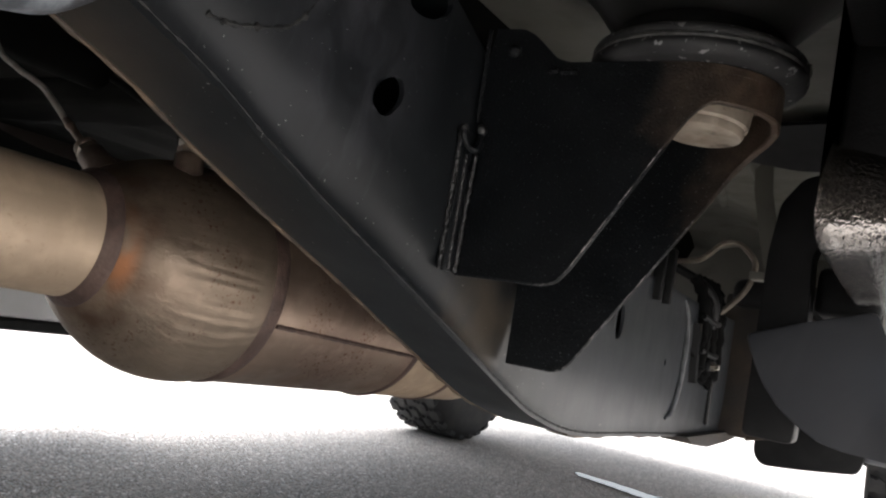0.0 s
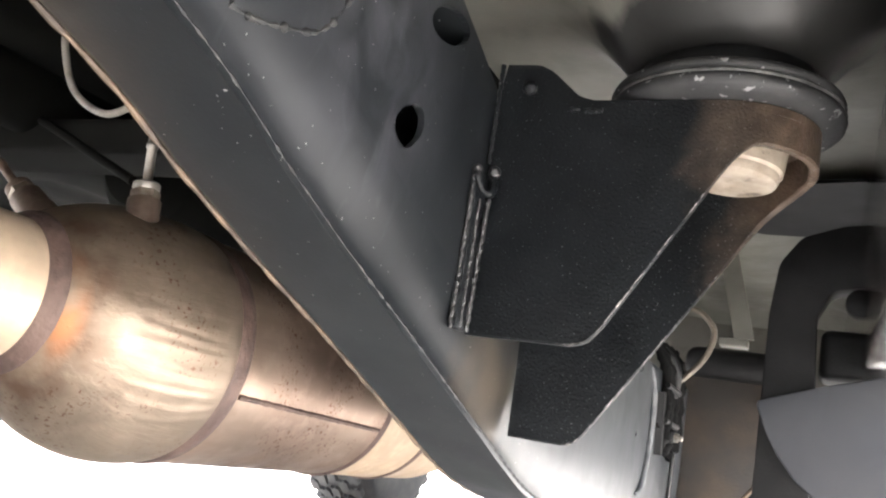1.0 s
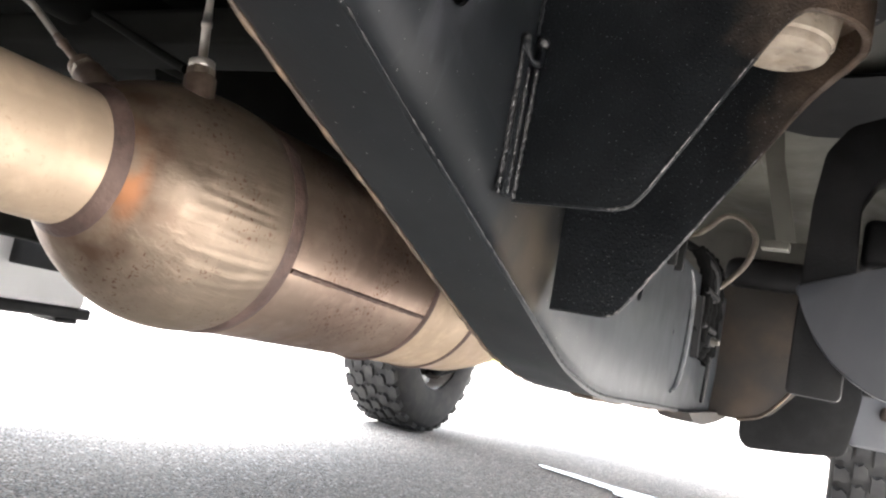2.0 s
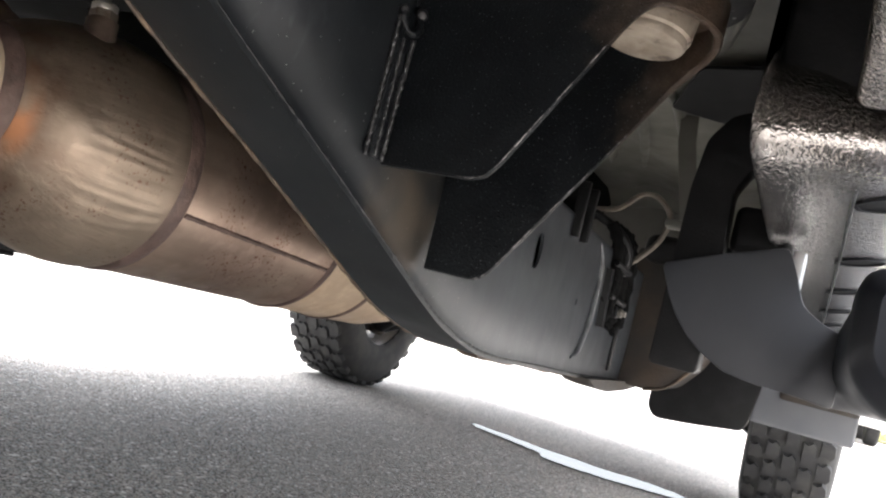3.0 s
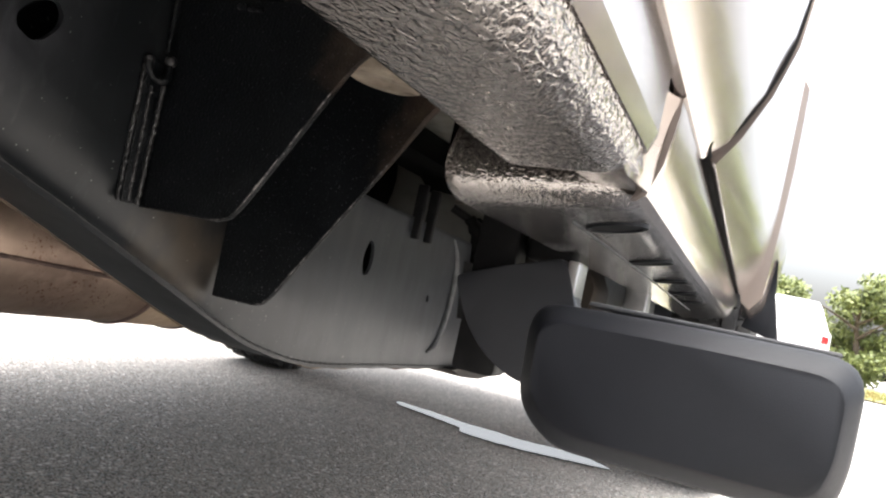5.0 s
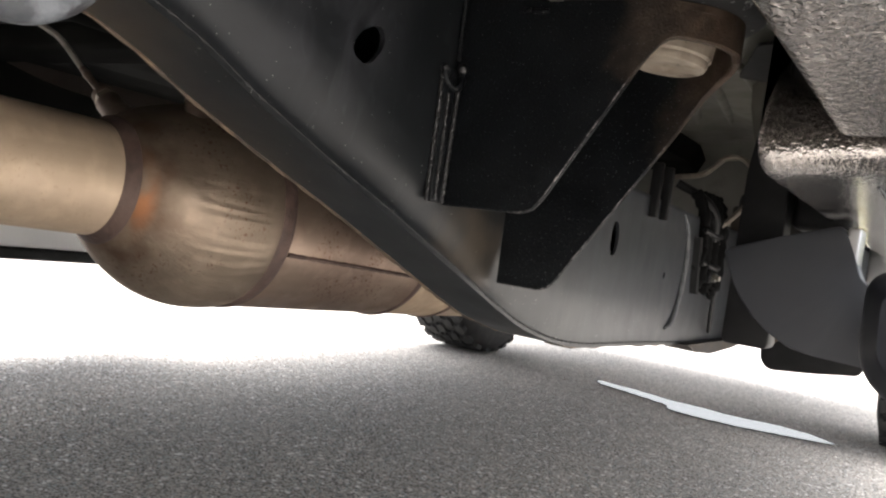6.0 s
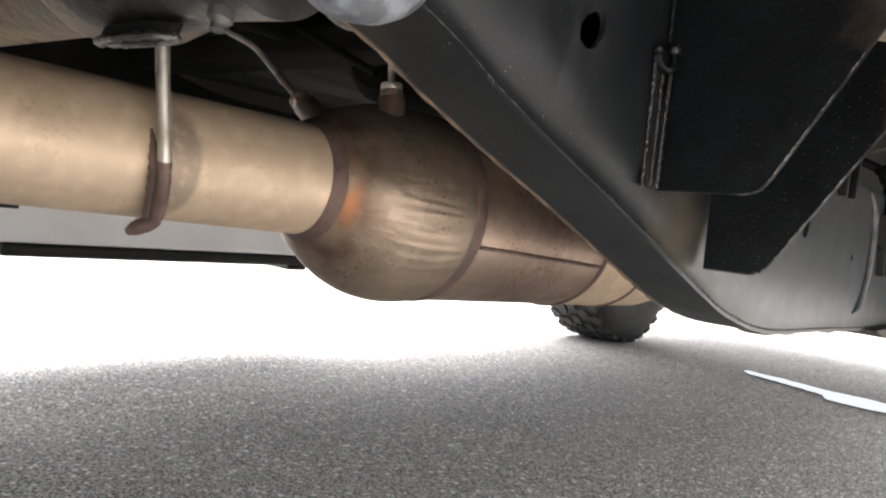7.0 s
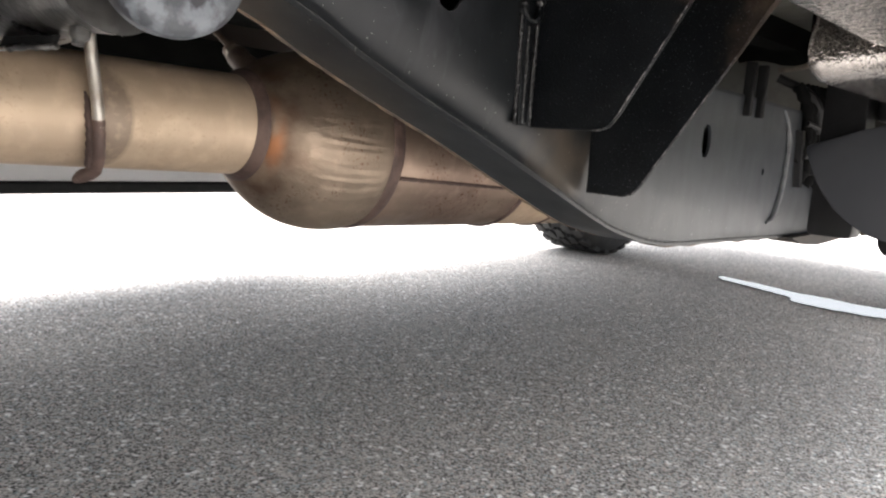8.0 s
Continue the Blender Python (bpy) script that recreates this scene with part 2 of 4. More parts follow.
    geo = n.new("ShaderNodeNewGeometry")
    l.new(mixed(n, l, geo.outputs["Random Per Island"], (0.08, 0.11, 0.03), (0.24, 0.27, 0.085)), b.inputs["Base Color"])
    return m


def bracket_paint():
    """Black paint over steel, speckled with dust and rusting through towards the tip of the mount."""
    m, n, l, b = nodes_of("bracket_paint", 0.4, 0)
    b.inputs["Specular IOR Level"].default_value = 0.18
    v = coords(n, l)
    sep = n.new("ShaderNodeSeparateXYZ")
    l.new(v, sep.inputs[0])
    add = n.new("ShaderNodeMath")
    add.operation = "ADD"
    l.new(ranged(n, l, sep.outputs[0], 0.105, 0.20, -0.35, 1), add.inputs[0])
    l.new(ranged(n, l, noise_of(n, l, v, 26, 6), 0.3, 0.7, -0.3, 0.3), add.inputs[1])
    black = mixed(n, l, ranged(n, l, noise_of(n, l, v, 30, 5), 0.4, 0.7), (0.0038, 0.0046, 0.0056), (0.0068, 0.0080, 0.0094))
    dust = mixed(n, l, ranged(n, l, noise_of(n, l, v, 650, 2), 0.67, 0.72, 0, 0.7), black, (0.15, 0.155, 0.16))
    rust = mixed(n, l, ranged(n, l, noise_of(n, l, v, 70, 5), 0.35, 0.7), (0.08, 0.056, 0.041), (0.145, 0.105, 0.077))
    l.new(mixed(n, l, add.outputs[0], dust, rust), b.inputs["Base Color"])
    l.new(ranged(n, l, noise_of(n, l, v, 50, 4), 0.3, 0.7, 0.3, 0.5), b.inputs["Roughness"])
    grit = ranged(n, l, noise_of(n, l, v, 520, 2), 0.35, 0.75)
    lumps = noise_of(n, l, v, 240, 5)
    low = ranged(n, l, sep.outputs[2], 0.575, 0.50)
    relief = n.new("ShaderNodeMath")
    relief.operation = "MULTIPLY_ADD"
    l.new(lumps, relief.inputs[0])
    l.new(low, relief.inputs[1])
    l.new(grit, relief.inputs[2])
    bumped(n, l, b, relief.outputs[0], 0.4, 0.0011)
    return m


def primed_floor():
    """Grey-olive primer with dull stains, black in a ragged ring round the body mount."""
    m, n, l, b = nodes_of("primed_floor", 0.45, 0)
    v = coords(n, l)
    base = mixed(n, l, ranged(n, l, noise_of(n, l, v, 6, 6), 0.4, 0.65), (0.16, 0.155, 0.133), (0.115, 0.112, 0.095))
    stain = mixed(n, l, ranged(n, l, noise_of(n, l, v, 26, 5), 0.55, 0.75, 0, 0.6), base, (0.085, 0.08, 0.066))
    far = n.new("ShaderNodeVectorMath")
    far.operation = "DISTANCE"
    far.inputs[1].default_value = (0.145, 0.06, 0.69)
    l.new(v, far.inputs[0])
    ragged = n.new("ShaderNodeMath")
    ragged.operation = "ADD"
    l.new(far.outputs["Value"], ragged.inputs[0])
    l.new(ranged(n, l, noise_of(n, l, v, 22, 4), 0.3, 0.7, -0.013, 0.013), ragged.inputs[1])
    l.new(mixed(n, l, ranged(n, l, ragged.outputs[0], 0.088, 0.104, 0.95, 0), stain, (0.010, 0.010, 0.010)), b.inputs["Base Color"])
    l.new(ranged(n, l, noise_of(n, l, v, 18, 4), 0.3, 0.7, 0.36, 0.55), b.inputs["Roughness"])
    bumped(n, l, b, noise_of(n, l, v, 60, 3), 0.2, 0.002)
    return m


M_FLOOR = primed_floor()
M_BRACKET = bracket_paint()
M_ASPHALT, M_COAT, M_LEAF, M_FRAME = asphalt(), stone_guard(), leaf_green(), waxed_frame("waxed_frame", False)
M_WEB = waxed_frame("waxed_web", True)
M_STEEL = heated_steel("tan_stainless", (0.47, 0.365, 0.262), (0.40, 0.305, 0.215), 0.2, 0.4, 0.5, False, 0.15, True)
M_CONVERTER = heated_steel("heat_stained_stainless", (0.33, 0.247, 0.193), (0.20, 0.137, 0.106), 1.0, 0.8, 0.38, False, 0.25)
M_CONE = heated_steel("heat_tinted_cone", (0.305, 0.243, 0.185), (0.215, 0.165, 0.123), 0.75, 0.8, 0.48, True, 0.15)
M_DARKRUST = material("dark_rust", (0.022, 0.0185, 0.0155), 0.65, 0, (0.07, 0.047, 0.031), 11, (0.45, 0.75), bump=0.3)
M_GRASS = material("dry_grass", (0.3, 0.25, 0.1), 0.9, 0, (0.16, 0.2, 0.06), 3, bump=0.6, bump_scale=60)
M_BARK = material("bark", (0.1, 0.075, 0.055), 0.9, 0, (0.16, 0.13, 0.1), 12, bump=0.8, bump_scale=40)
M_HOSE = material("braided_sleeve", (0.27, 0.25, 0.22), 0.6, 0, (0.2, 0.18, 0.155), 70, bump=0.4, bump_scale=900)
M_CUP = material("pale_casting", (0.14, 0.152, 0.17), 0.55, 0.2, (0.055, 0.06, 0.068), 90, (0.42, 0.58), bump=0.5, bump_scale=120, third=(0.03, 0.03, 0.035), third_scale=60, third_mix=(0.62, 0.68))
# Board plastic with satin gloss, lightened: the light it catches put into colour.
M_SHIELD = material("satin_plastic_lit", (0.026, 0.0278, 0.033), 0.36, 0, (0.032, 0.034, 0.039), 9, bump=0.08, bump_scale=1500, spec=0.5)
# Paler plastic for the wing: light falling on it is put into the colour.
M_PLASTIC_PALE = material("pale_grey_plastic", (0.12, 0.127, 0.14), 0.5, 0, (0.15, 0.155, 0.165), 6, bump=0.1)
M_BOSS = material("sensor_boss", (0.15, 0.11, 0.085), 0.5, 0.4, (0.085, 0.058, 0.043), 60, bump=0.3)
M_NUT = material("browned_zinc", (0.24, 0.205, 0.165), 0.42, 0.6, (0.13, 0.095, 0.07), 90)
M_BEAD = material("glossy_weld", (0.010, 0.010, 0.011), 0.36, 0, (0.032, 0.032, 0.032), 150, bump=0.6, bump_scale=300)
M_DUST = material("dusty_rubber", (0.11, 0.11, 0.105), 0.7, 0, (0.035, 0.035, 0.035), 60, (0.4, 0.6), bump=0.2)
M_RIB = material("pale_wax_rib", (0.10, 0.105, 0.11), 0.5, 0, (0.055, 0.058, 0.062), 60, bump=0.3)
M_EDGE = material("chipped_wax_edge", (0.010, 0.011, 0.012), 0.75, 0, (0.038, 0.037, 0.035), 70, (0.48, 0.66), bump=0.8, bump_scale=240, third=(0.012, 0.012, 0.012), third_scale=60, third_mix=(0.58, 0.66))
M_CHIP = material("bare_steel_edge", (0.17, 0.165, 0.16), 0.45, 0.5, (0.03, 0.03, 0.03), 260, (0.42, 0.55))
# Near-black for hidden parts: the deep shade under the truck put into colour.
M_SHADE = material("deep_shade", (0.006, 0.0061, 0.0055), 0.9, 0, (0.011, 0.0112, 0.010), 8, spec=0.05)
M_SLEEVE = material("dusty_hose", (0.13, 0.108, 0.085), 0.65, 0, (0.2, 0.17, 0.135), 60, bump=0.3)
# Tread paled to grey as a reflector, to brighten the rocker above it.
M_TREAD = material("grey_tread_strip", (0.055, 0.056, 0.06), 0.7, 0, (0.085, 0.085, 0.088), 25, bump=0.4, bump_scale=300)
M_GAP = material("rubber_seal", (0.004, 0.004, 0.004), 0.9, spec=0.1)
M_SILVER = material("silver_grey_plastic", (0.7, 0.7, 0.7), 0.5, 0, (0.64, 0.64, 0.64), 6, bump=0.1)
M_LAMP = material("red_lens", (0.35, 0.02, 0.02), 0.2)


# ---- mesh helpers ----
def part(name, bm, mat, parent=None, label="", smooth=40):
    bmesh.ops.recalc_face_normals(bm, faces=bm.faces)
    me = bpy.data.meshes.new(name)
    bm.to_mesh(me)
    bm.free()
    me.materials.append(mat)
    if smooth:
        me.polygons.foreach_set("use_smooth", [True] * len(me.polygons))
        me.set_sharp_from_angle(angle=radians(smooth))
    ob = new(name, me)
    ob.parent = parent
    if label:
        ob["label"] = label
    return ob


def thing(name, label, category, at=(0, 0, 0), group="", kind=""):
    ob = new(name)
    ob.empty_display_size = 0.05
    return tagged(ob, label, category, group, kind)


def box(x0, x1, y0, y1, z0, z1, bevel=0.004, seg=3, bm=None):
    bm = bm or bmesh.new()
    made = bmesh.ops.create_cube(bm, size=1)["verts"]
    for v in made:
        v.co = Vector(((x0 + x1) / 2 + v.co.x * (x1 - x0), (y0 + y1) / 2 + v.co.y * (y1 - y0), (z0 + z1) / 2 + v.co.z * (z1 - z0)))
    if bevel:
        es = list({e for v in made for e in v.link_edges})
        bmesh.ops.bevel(bm, geom=es, offset=bevel, segments=seg, profile=0.5, affect="EDGES")
    return bm


def spline(pts, steps=8):
    """Points along a smooth curve through pts."""
    p = [Vector(q) for q in pts]
    if len(p) < 3:
        return p
    p = [2 * p[0] - p[1]] + p + [2 * p[-1] - p[-2]]
    out = []
    for i in range(1, len(p) - 2):
        for k in range(steps):
            t = k / steps
            a, b, c, d = p[i - 1], p[i], p[i + 1], p[i + 2]
            out.append(0.5 * (2 * b + (c - a) * t + (2 * a - 5 * b + 4 * c - d) * t * t + (3 * b - a - 3 * c + d) * t ** 3))
    return out + [p[-2]]


def loft(rings, bm=None, caps=True, closed=True):
    bm = bm or bmesh.new()
    rows = [[bm.verts.new(c) for c in ring] for ring in rings]
    n = len(rows[0])
    for a, b in zip(rows, rows[1:]):
        for i in range(n if closed else n - 1):
            j = (i + 1) % n
            bm.faces.new((a[i], a[j], b[j], b[i]))
    if caps and closed:
        bm.faces.new(rows[0])
        bm.faces.new(rows[-1])
    return bm


def tube(pts, r, n=12, smooth=8, bm=None, wobble=0.0):
    p = spline(pts, smooth) if smooth else [Vector(q) for q in pts]
    rings = []
    up = Vector((0, 0, 1))
    for i, c in enumerate(p):
        d = (p[min(i + 1, len(p) - 1)] - p[max(i - 1, 0)]).normalized()
        if i == 0:
            up = d.orthogonal().normalized()
        up = (up - d * up.dot(d)).normalized()
        side = d.cross(up)
        rr = r(i / (len(p) - 1)) if callable(r) else r
        rr *= 1 + wobble * math.sin(i * 2.1) + wobble * random.uniform(-0.5, 0.5)
        rings.append([c + (up * math.cos(2 * math.pi * k / n) + side * math.sin(2 * math.pi * k / n)) * rr for k in range(n)])
    return loft(rings, bm)


def revolve(profile, at, axis, n=64, bm=None, caps=True):
    """profile: (way along the axis, radius) from at; axis a direction."""
    d = Vector(axis).normalized()
    u = d.orthogonal().normalized()
    w = d.cross(u)
    return loft([[Vector(at) + d * s + (u * math.cos(2 * math.pi * k / n) + w * math.sin(2 * math.pi * k / n)) * max(r, 0.0004) for k in range(n)] for s, r in profile], bm, caps)


def rounded(pts, r, seg=5):
    """Rounds the corners of a closed 2D outline; r a number or one for each corner."""
    out = []
    n = len(pts)
    for i in range(n):
        p, a, b = Vector(pts[i]), Vector(pts[i - 1]), Vector(pts[(i + 1) % n])
        ri = r[i] if isinstance(r, (list, tuple)) else r
        if ri <= 0:
            out.append(p)
            continue
        ri = min(ri, (a - p).length * 0.49, (b - p).length * 0.49)
        s, e = p + (a - p).normalized() * ri, p + (b - p).normalized() * ri
        for k in range(seg + 1):
            t = k / seg
            out.append((1 - t) ** 2 * s + 2 * t * (1 - t) * p + t * t * e)
    return out


def plate(outline, holes, thick, to3, bevel=0.0, bm=None):
    """A flat plate with holes. to3(u, v, w) puts it into the world; w runs from 0 to thick."""
    bm = bm or bmesh.new()
    edges = []
    for loop in [outline, *holes]:
        vs = [bm.verts.new((p[0], p[1], 0)) for p in loop]
        edges += [bm.edges.new((vs[i], vs[(i + 1) % len(vs)])) for i in range(len(vs))]
    fs = [g for g in bmesh.ops.triangle_fill(bm, edges=edges, use_beauty=True)["geom"] if isinstance(g, bmesh.types.BMFace)]
    up = bmesh.ops.extrude_face_region(bm, geom=fs)
    for v in [g for g in up["geom"] if isinstance(g, bmesh.types.BMVert)]:
        v.co.z += thick
    if bevel:
        rim = [e for e in bm.edges if len(e.link_faces) == 2 and e.calc_face_angle(0) > 0.8 and abs(e.verts[0].co.z - e.verts[1].co.z) < 1e-6]
        bmesh.ops.bevel(bm, geom=rim, offset=bevel, segments=2, profile=0.5, affect="EDGES")
    for v in bm.verts:
        v.co = Vector(to3(*v.co))
    return bm


def ellipse(cx, cy, a, b, n=20, turn=0.0):
    c, s = math.cos(turn), math.sin(turn)
    return [(cx + a * math.cos(2 * math.pi * k / n) * c - b * math.sin(2 * math.pi * k / n) * s,
             cy + a * math.cos(2 * math.pi * k / n) * s + b * math.sin(2 * math.pi * k / n) * c) for k in range(n)]


# ---- ground ----
bm = bmesh.new()
bmesh.ops.create_grid(bm, x_segments=40, y_segments=40, size=400)
ground = tagged(part("ground", bm, M_ASPHALT), "grey worn asphalt parking ground with pale aggregate", "ground", kind="structure")

edge = rounded([(-0.775, 2.455), (-0.75, 2.38), (-0.60, 2.325), (-0.45, 2.265), (-0.425, 2.18), (-0.32, 2.17), (-0.2, 2.17), (-0.08, 2.21), (0.09, 2.27), (0.0, 2.36), (-0.12, 2.39), (-0.25, 2.35), (-0.34, 2.38), (-0.46, 2.375), (-0.6, 2.42)], 0.025)
fine = []
for (xa, ya), (xb, yb) in zip(edge, edge[1:] + edge[:1]):
    fine += [(xa + (xb - xa) * k / 6, ya + (yb - ya) * k / 6) for k in range(6)]
edge = [(x + 0.010 * noise.noise((x * 40, y * 40, 1)), y + 0.014 * noise.noise((x * 55, y * 55, 7))) for x, y in fine]
bm = plate(edge, [], 0.0015, lambda u, v, w: (u, v, 0.0045 + w))
tagged(part("puddle", bm, M_WATER), "thin streak of water shining on the asphalt", "puddle")

# ---- frame rails ----
RAIL = spline([(-2.6, 0.66, 0), (-1.2, 0.655, 0), (-0.5, 0.612, 0), (-0.28, 0.556, 0), (-0.195, 0.523, 0), (-0.127, 0.497, 0), (-0.043, 0.467, 0), (0.065, 0.426, 0), (0.133, 0.400, 0),
               (0.2, 0.379, 0), (0.31, 0.361, 0), (0.5, 0.356, 0), (0.85, 0.35, 0), (1.3, 0.36, 0), (1.9, 0.42, 0), (2.6, 0.46, 0), (3.3, 0.46, 0)], 8)


def rail_z(y):
    for a, b in zip(RAIL, RAIL[1:]):
        if a.x <= y <= b.x:
            return a.y + (b.y - a.y) * (y - a.x) / (b.x - a.x)
    return RAIL[-1].y


RAIL_H, R0, RAIL_IN, WEB = 0.2, 0.008, -0.072, 0.062
LIP = [(0.0, 0.062), (-0.0004, 0.055), (-0.0013, 0.048), (-0.0027, 0.041), (-0.0045, 0.034), (-0.0066, 0.027), (-0.0086, 0.020), (-0.0098, 0.014), (-0.0098, 0.0105), (-0.0094, 0.0082), (-0.0087, 0.0055), (-0.0081, 0.0025), (-0.0079, 0.0)]


def bend_depth(y):
    """The bend is deep behind the mount and flattens towards the front."""
    return 0.2 + 0.65 / (1 + math.exp((y - 0.05) / 0.05))


def bend_section(zb, inset, deep):
    """The rolled lower bend of the web, down to the ragged lip."""
    return [(x * deep - inset, zb + z + (inset if z < 0.004 else 0)) for x, z in LIP]


def box_section(zb, inset, deep):
    """The bottom, the inner side and the top of the rail."""
    r0 = max(R0 - inset, 0.002)
    x0 = RAIL_IN + inset
    s = [(-0.0079 * deep, zb + inset), (-0.03, zb + inset)]
    s += [(x0 + r0 - r0 * math.sin(a), zb + inset + r0 - r0 * math.cos(a)) for a in [math.pi / 2 * k / 5 for k in range(6)]]
    return s + [(x0, zb + RAIL_H - inset), (0.0, zb + RAIL_H - inset)]


def make_rail(label, mirror):
    t = thing("frame_rail", label, "frame rail", group="frame rails of the truck")
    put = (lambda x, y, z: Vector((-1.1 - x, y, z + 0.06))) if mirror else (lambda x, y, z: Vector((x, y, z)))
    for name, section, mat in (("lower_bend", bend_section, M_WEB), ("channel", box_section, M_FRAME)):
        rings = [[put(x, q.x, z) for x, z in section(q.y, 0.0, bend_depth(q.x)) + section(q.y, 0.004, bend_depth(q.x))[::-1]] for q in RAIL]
        part(name, loft(rings), M_SHADE if mirror else mat, t)
    low = [(q.x, q.y + WEB) for q in RAIL]
    high = [(q.x, q.y + RAIL_H - 0.004) for q in RAIL][::-1]
    holes = [] if mirror else [
        rounded([(-0.117, 0.569), (-0.127, 0.573), (-0.129, 0.580), (-0.122, 0.590), (-0.110, 0.597), (-0.101, 0.598), (-0.096, 0.591), (-0.098, 0.582), (-0.108, 0.571)], 0.004),
        ellipse(0.389, 0.490, 0.013, 0.021), ellipse(0.597, 0.454, 0.004, 0.005, 10), ellipse(-0.085, 0.657, 0.026, 0.011, 24, 0.35)]
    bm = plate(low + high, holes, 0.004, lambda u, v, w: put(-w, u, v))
    part("web", bm, M_SHADE if mirror else M_WEB, t, "", 0)
    return t


rail = make_rail("black wax-coated boxed steel frame rail with dust and rust specks", False)
# Far rail copies the near one, recoloured so its black carries the shade.
make_rail("far steel frame rail beyond the exhaust, shade put into its black", True)
part("weld_seam", tube([(-0.0088 * bend_depth(y), y, rail_z(y) + 0.0045) for y in [-0.7 + 0.012 * k for k in range(140)]], 0.0010, 7, 3, wobble=0.5), M_EDGE, rail, "ragged weld bead along the lower edge")
lap = [(-0.0005, -0.185, 0.640), (0.0, -0.190, 0.612), (0.0, -0.205, 0.590), (-0.001, -0.226, 0.580), (-0.004, -0.247, 0.574), (-0.008, -0.262, 0.577), (-0.010, -0.285, 0.588), (-0.010, -0.31, 0.604)]
part("lap_weld", tube(lap, lambda t: 0.0011 + 0.0005 * math.sin(t * 60), 8, 10, wobble=0.5), M_EDGE, rail, "wavy chipped lap weld")
part("web_rib", tube([(0.0, 0.652, 0.546), (0.0015, 0.672, 0.526), (0.002, 0.684, 0.494), (0.002, 0.682, 0.44), (0.0015, 0.668, 0.40), (0.001, 0.654, 0.383), (0.0, 0.638, 0.378)], lambda t: 0.002 + 0.0028 * min(1, 4 * t, 4 * (1 - t)), 8, 6), M_RIB, rail, "pale vertical weld rib")
rings = []
for k in range(40):
    y = 0.30 + 0.021 * k
    zb, d = rail_z(y), 0.0015 + 0.0012 * math.sin(k * 1.7) + 0.0008 * math.sin(k * 0.6)
    rings.append([Vector((-0.03, y, zb + 0.001)), Vector((-0.03, y, zb - d)), Vector((-0.006, y, zb - d)), Vector((-0.005, y, zb + 0.003))])
part("rusty_corner", tube([(RAIL_IN + 0.001, y, rail_z(y) + 0.0015) for y in [-0.62 + 0.01 * k for k in range(100)]], 0.0015, 7, 1, wobble=0.3), M_RUSTY, rail, "thin rusty corner edge")
part("rusty_flange", loft(rings), M_RUSTY, rail, "rusty lower flange edge")
part("clip", loft([[Vector((x, y + dy, z)) for x, dy in ((0.0, -0.008), (0.010, -0.006), (0.010, 0.006), (0.0, 0.008))] for y, z in ((0.722, 0.520), (0.728, 0.50), (0.734, 0.46), (0.742, 0.432))]), M_BLACK, rail, "black plastic edge clip")
clamp = part("clamp", box(0.0, 0.018, 0.775, 0.80, 0.452, 0.470, 0.003), M_BLACK, rail, "black cable clamp")
part("clamp_bolt", revolve([(0, 0.007), (0.006, 0.007), (0.006, 0.0045), (0.012, 0.0045), (0.013, 0.003)], (0.018, 0.787, 0.461), (1, -0.1, 0), 6), M_ZINC, clamp, "small zinc bolt")

tray = thing("skid_plate", "rust-brown skid plate bolted under the frame rail", "skid plate")
for pts in ([(0.72, 0.354), (1.12, 0.357), (1.10, 0.347), (1.0, 0.340), (0.86, 0.335), (0.77, 0.341)],):
    bm = plate(rounded(pts, 0.006), [], 0.05, lambda u, v, w: (0.014 - w, u, v - 0.001))
    part("plate", bm, M_DARKRUST, tray)
for y in (0.85, 0.97):
    part("bolt", revolve([(0, 0.007), (0.005, 0.007), (0.005, 0.005), (0.007, 0.005)], (-0.005, y, 0.342), (0, 0, -1), 6), M_RUSTY, tray)

# ---- body mount ----
mount = thing("body_mount_bracket", "black painted stamped steel body mount bracket welded to the rail", "bracket")


def along_keys(k, x):
    for (a, za), (b, zb) in zip(k, k[1:]):
        if a <= x <= b:
            return za + (zb - za) * (x - a) / (b - a)
    return k[-1][1]


NEAR_LOW = [(0, 0.486), (0.072, 0.487), (0.082, 0.490), (0.090, 0.4995), (0.148, 0.598), (0.158, 0.613), (0.168, 0.621), (0.3, 0.623)]
FAR_LOW = [(0, 0.427), (0.045, 0.427), (0.053, 0.430), (0.060, 0.438), (0.156, 0.586), (0.168, 0.601), (0.182, 0.612), (0.195, 0.618), (0.3, 0.623)]
NEAR_TOP = [(0, 0.674), (0.026, 0.673), (0.036, 0.668), (0.056, 0.650), (0.066, 0.647), (0.3, 0.646)]


def skirt(points):
    rings = []
    for i, (x, y, low) in enumerate(points):
        a, b = points[max(i - 1, 0)], points[min(i + 1, len(points) - 1)]
        t = Vector((b[0] - a[0], b[1] - a[1])).normalized()
        inn = Vector((-t.y, t.x)) * 0.006
        zb, zt = along_keys(low, x), along_keys(NEAR_TOP, x)
        e = inn * 0.2
        rings.append([Vector((x, y, zt)), Vector((x, y, zb + 0.0012)), Vector((x + e.x, y + e.y, zb)), Vector((x + inn.x - e.x, y + inn.y - e.y, zb)), Vector((x + inn.x, y + inn.y, zb + 0.0012)), Vector((x + inn.x, y + inn.y, zt))])
    return loft(rings)


TIP_X, TIP_R = 0.143, 0.0575
near_side = [(-0.001 + 0.004 * k, 0.0, NEAR_LOW) for k in range(37)]
far_side = [(TIP_X - 0.004 * k, 2 * TIP_R, FAR_LOW) for k in range(37)]
arc = [math.pi * k / 30 for k in range(31)]
tip = [(TIP_X + TIP_R * math.sin(a), TIP_R - TIP_R * math.cos(a), NEAR_LOW if a < 1.6 else FAR_LOW) for a in arc]
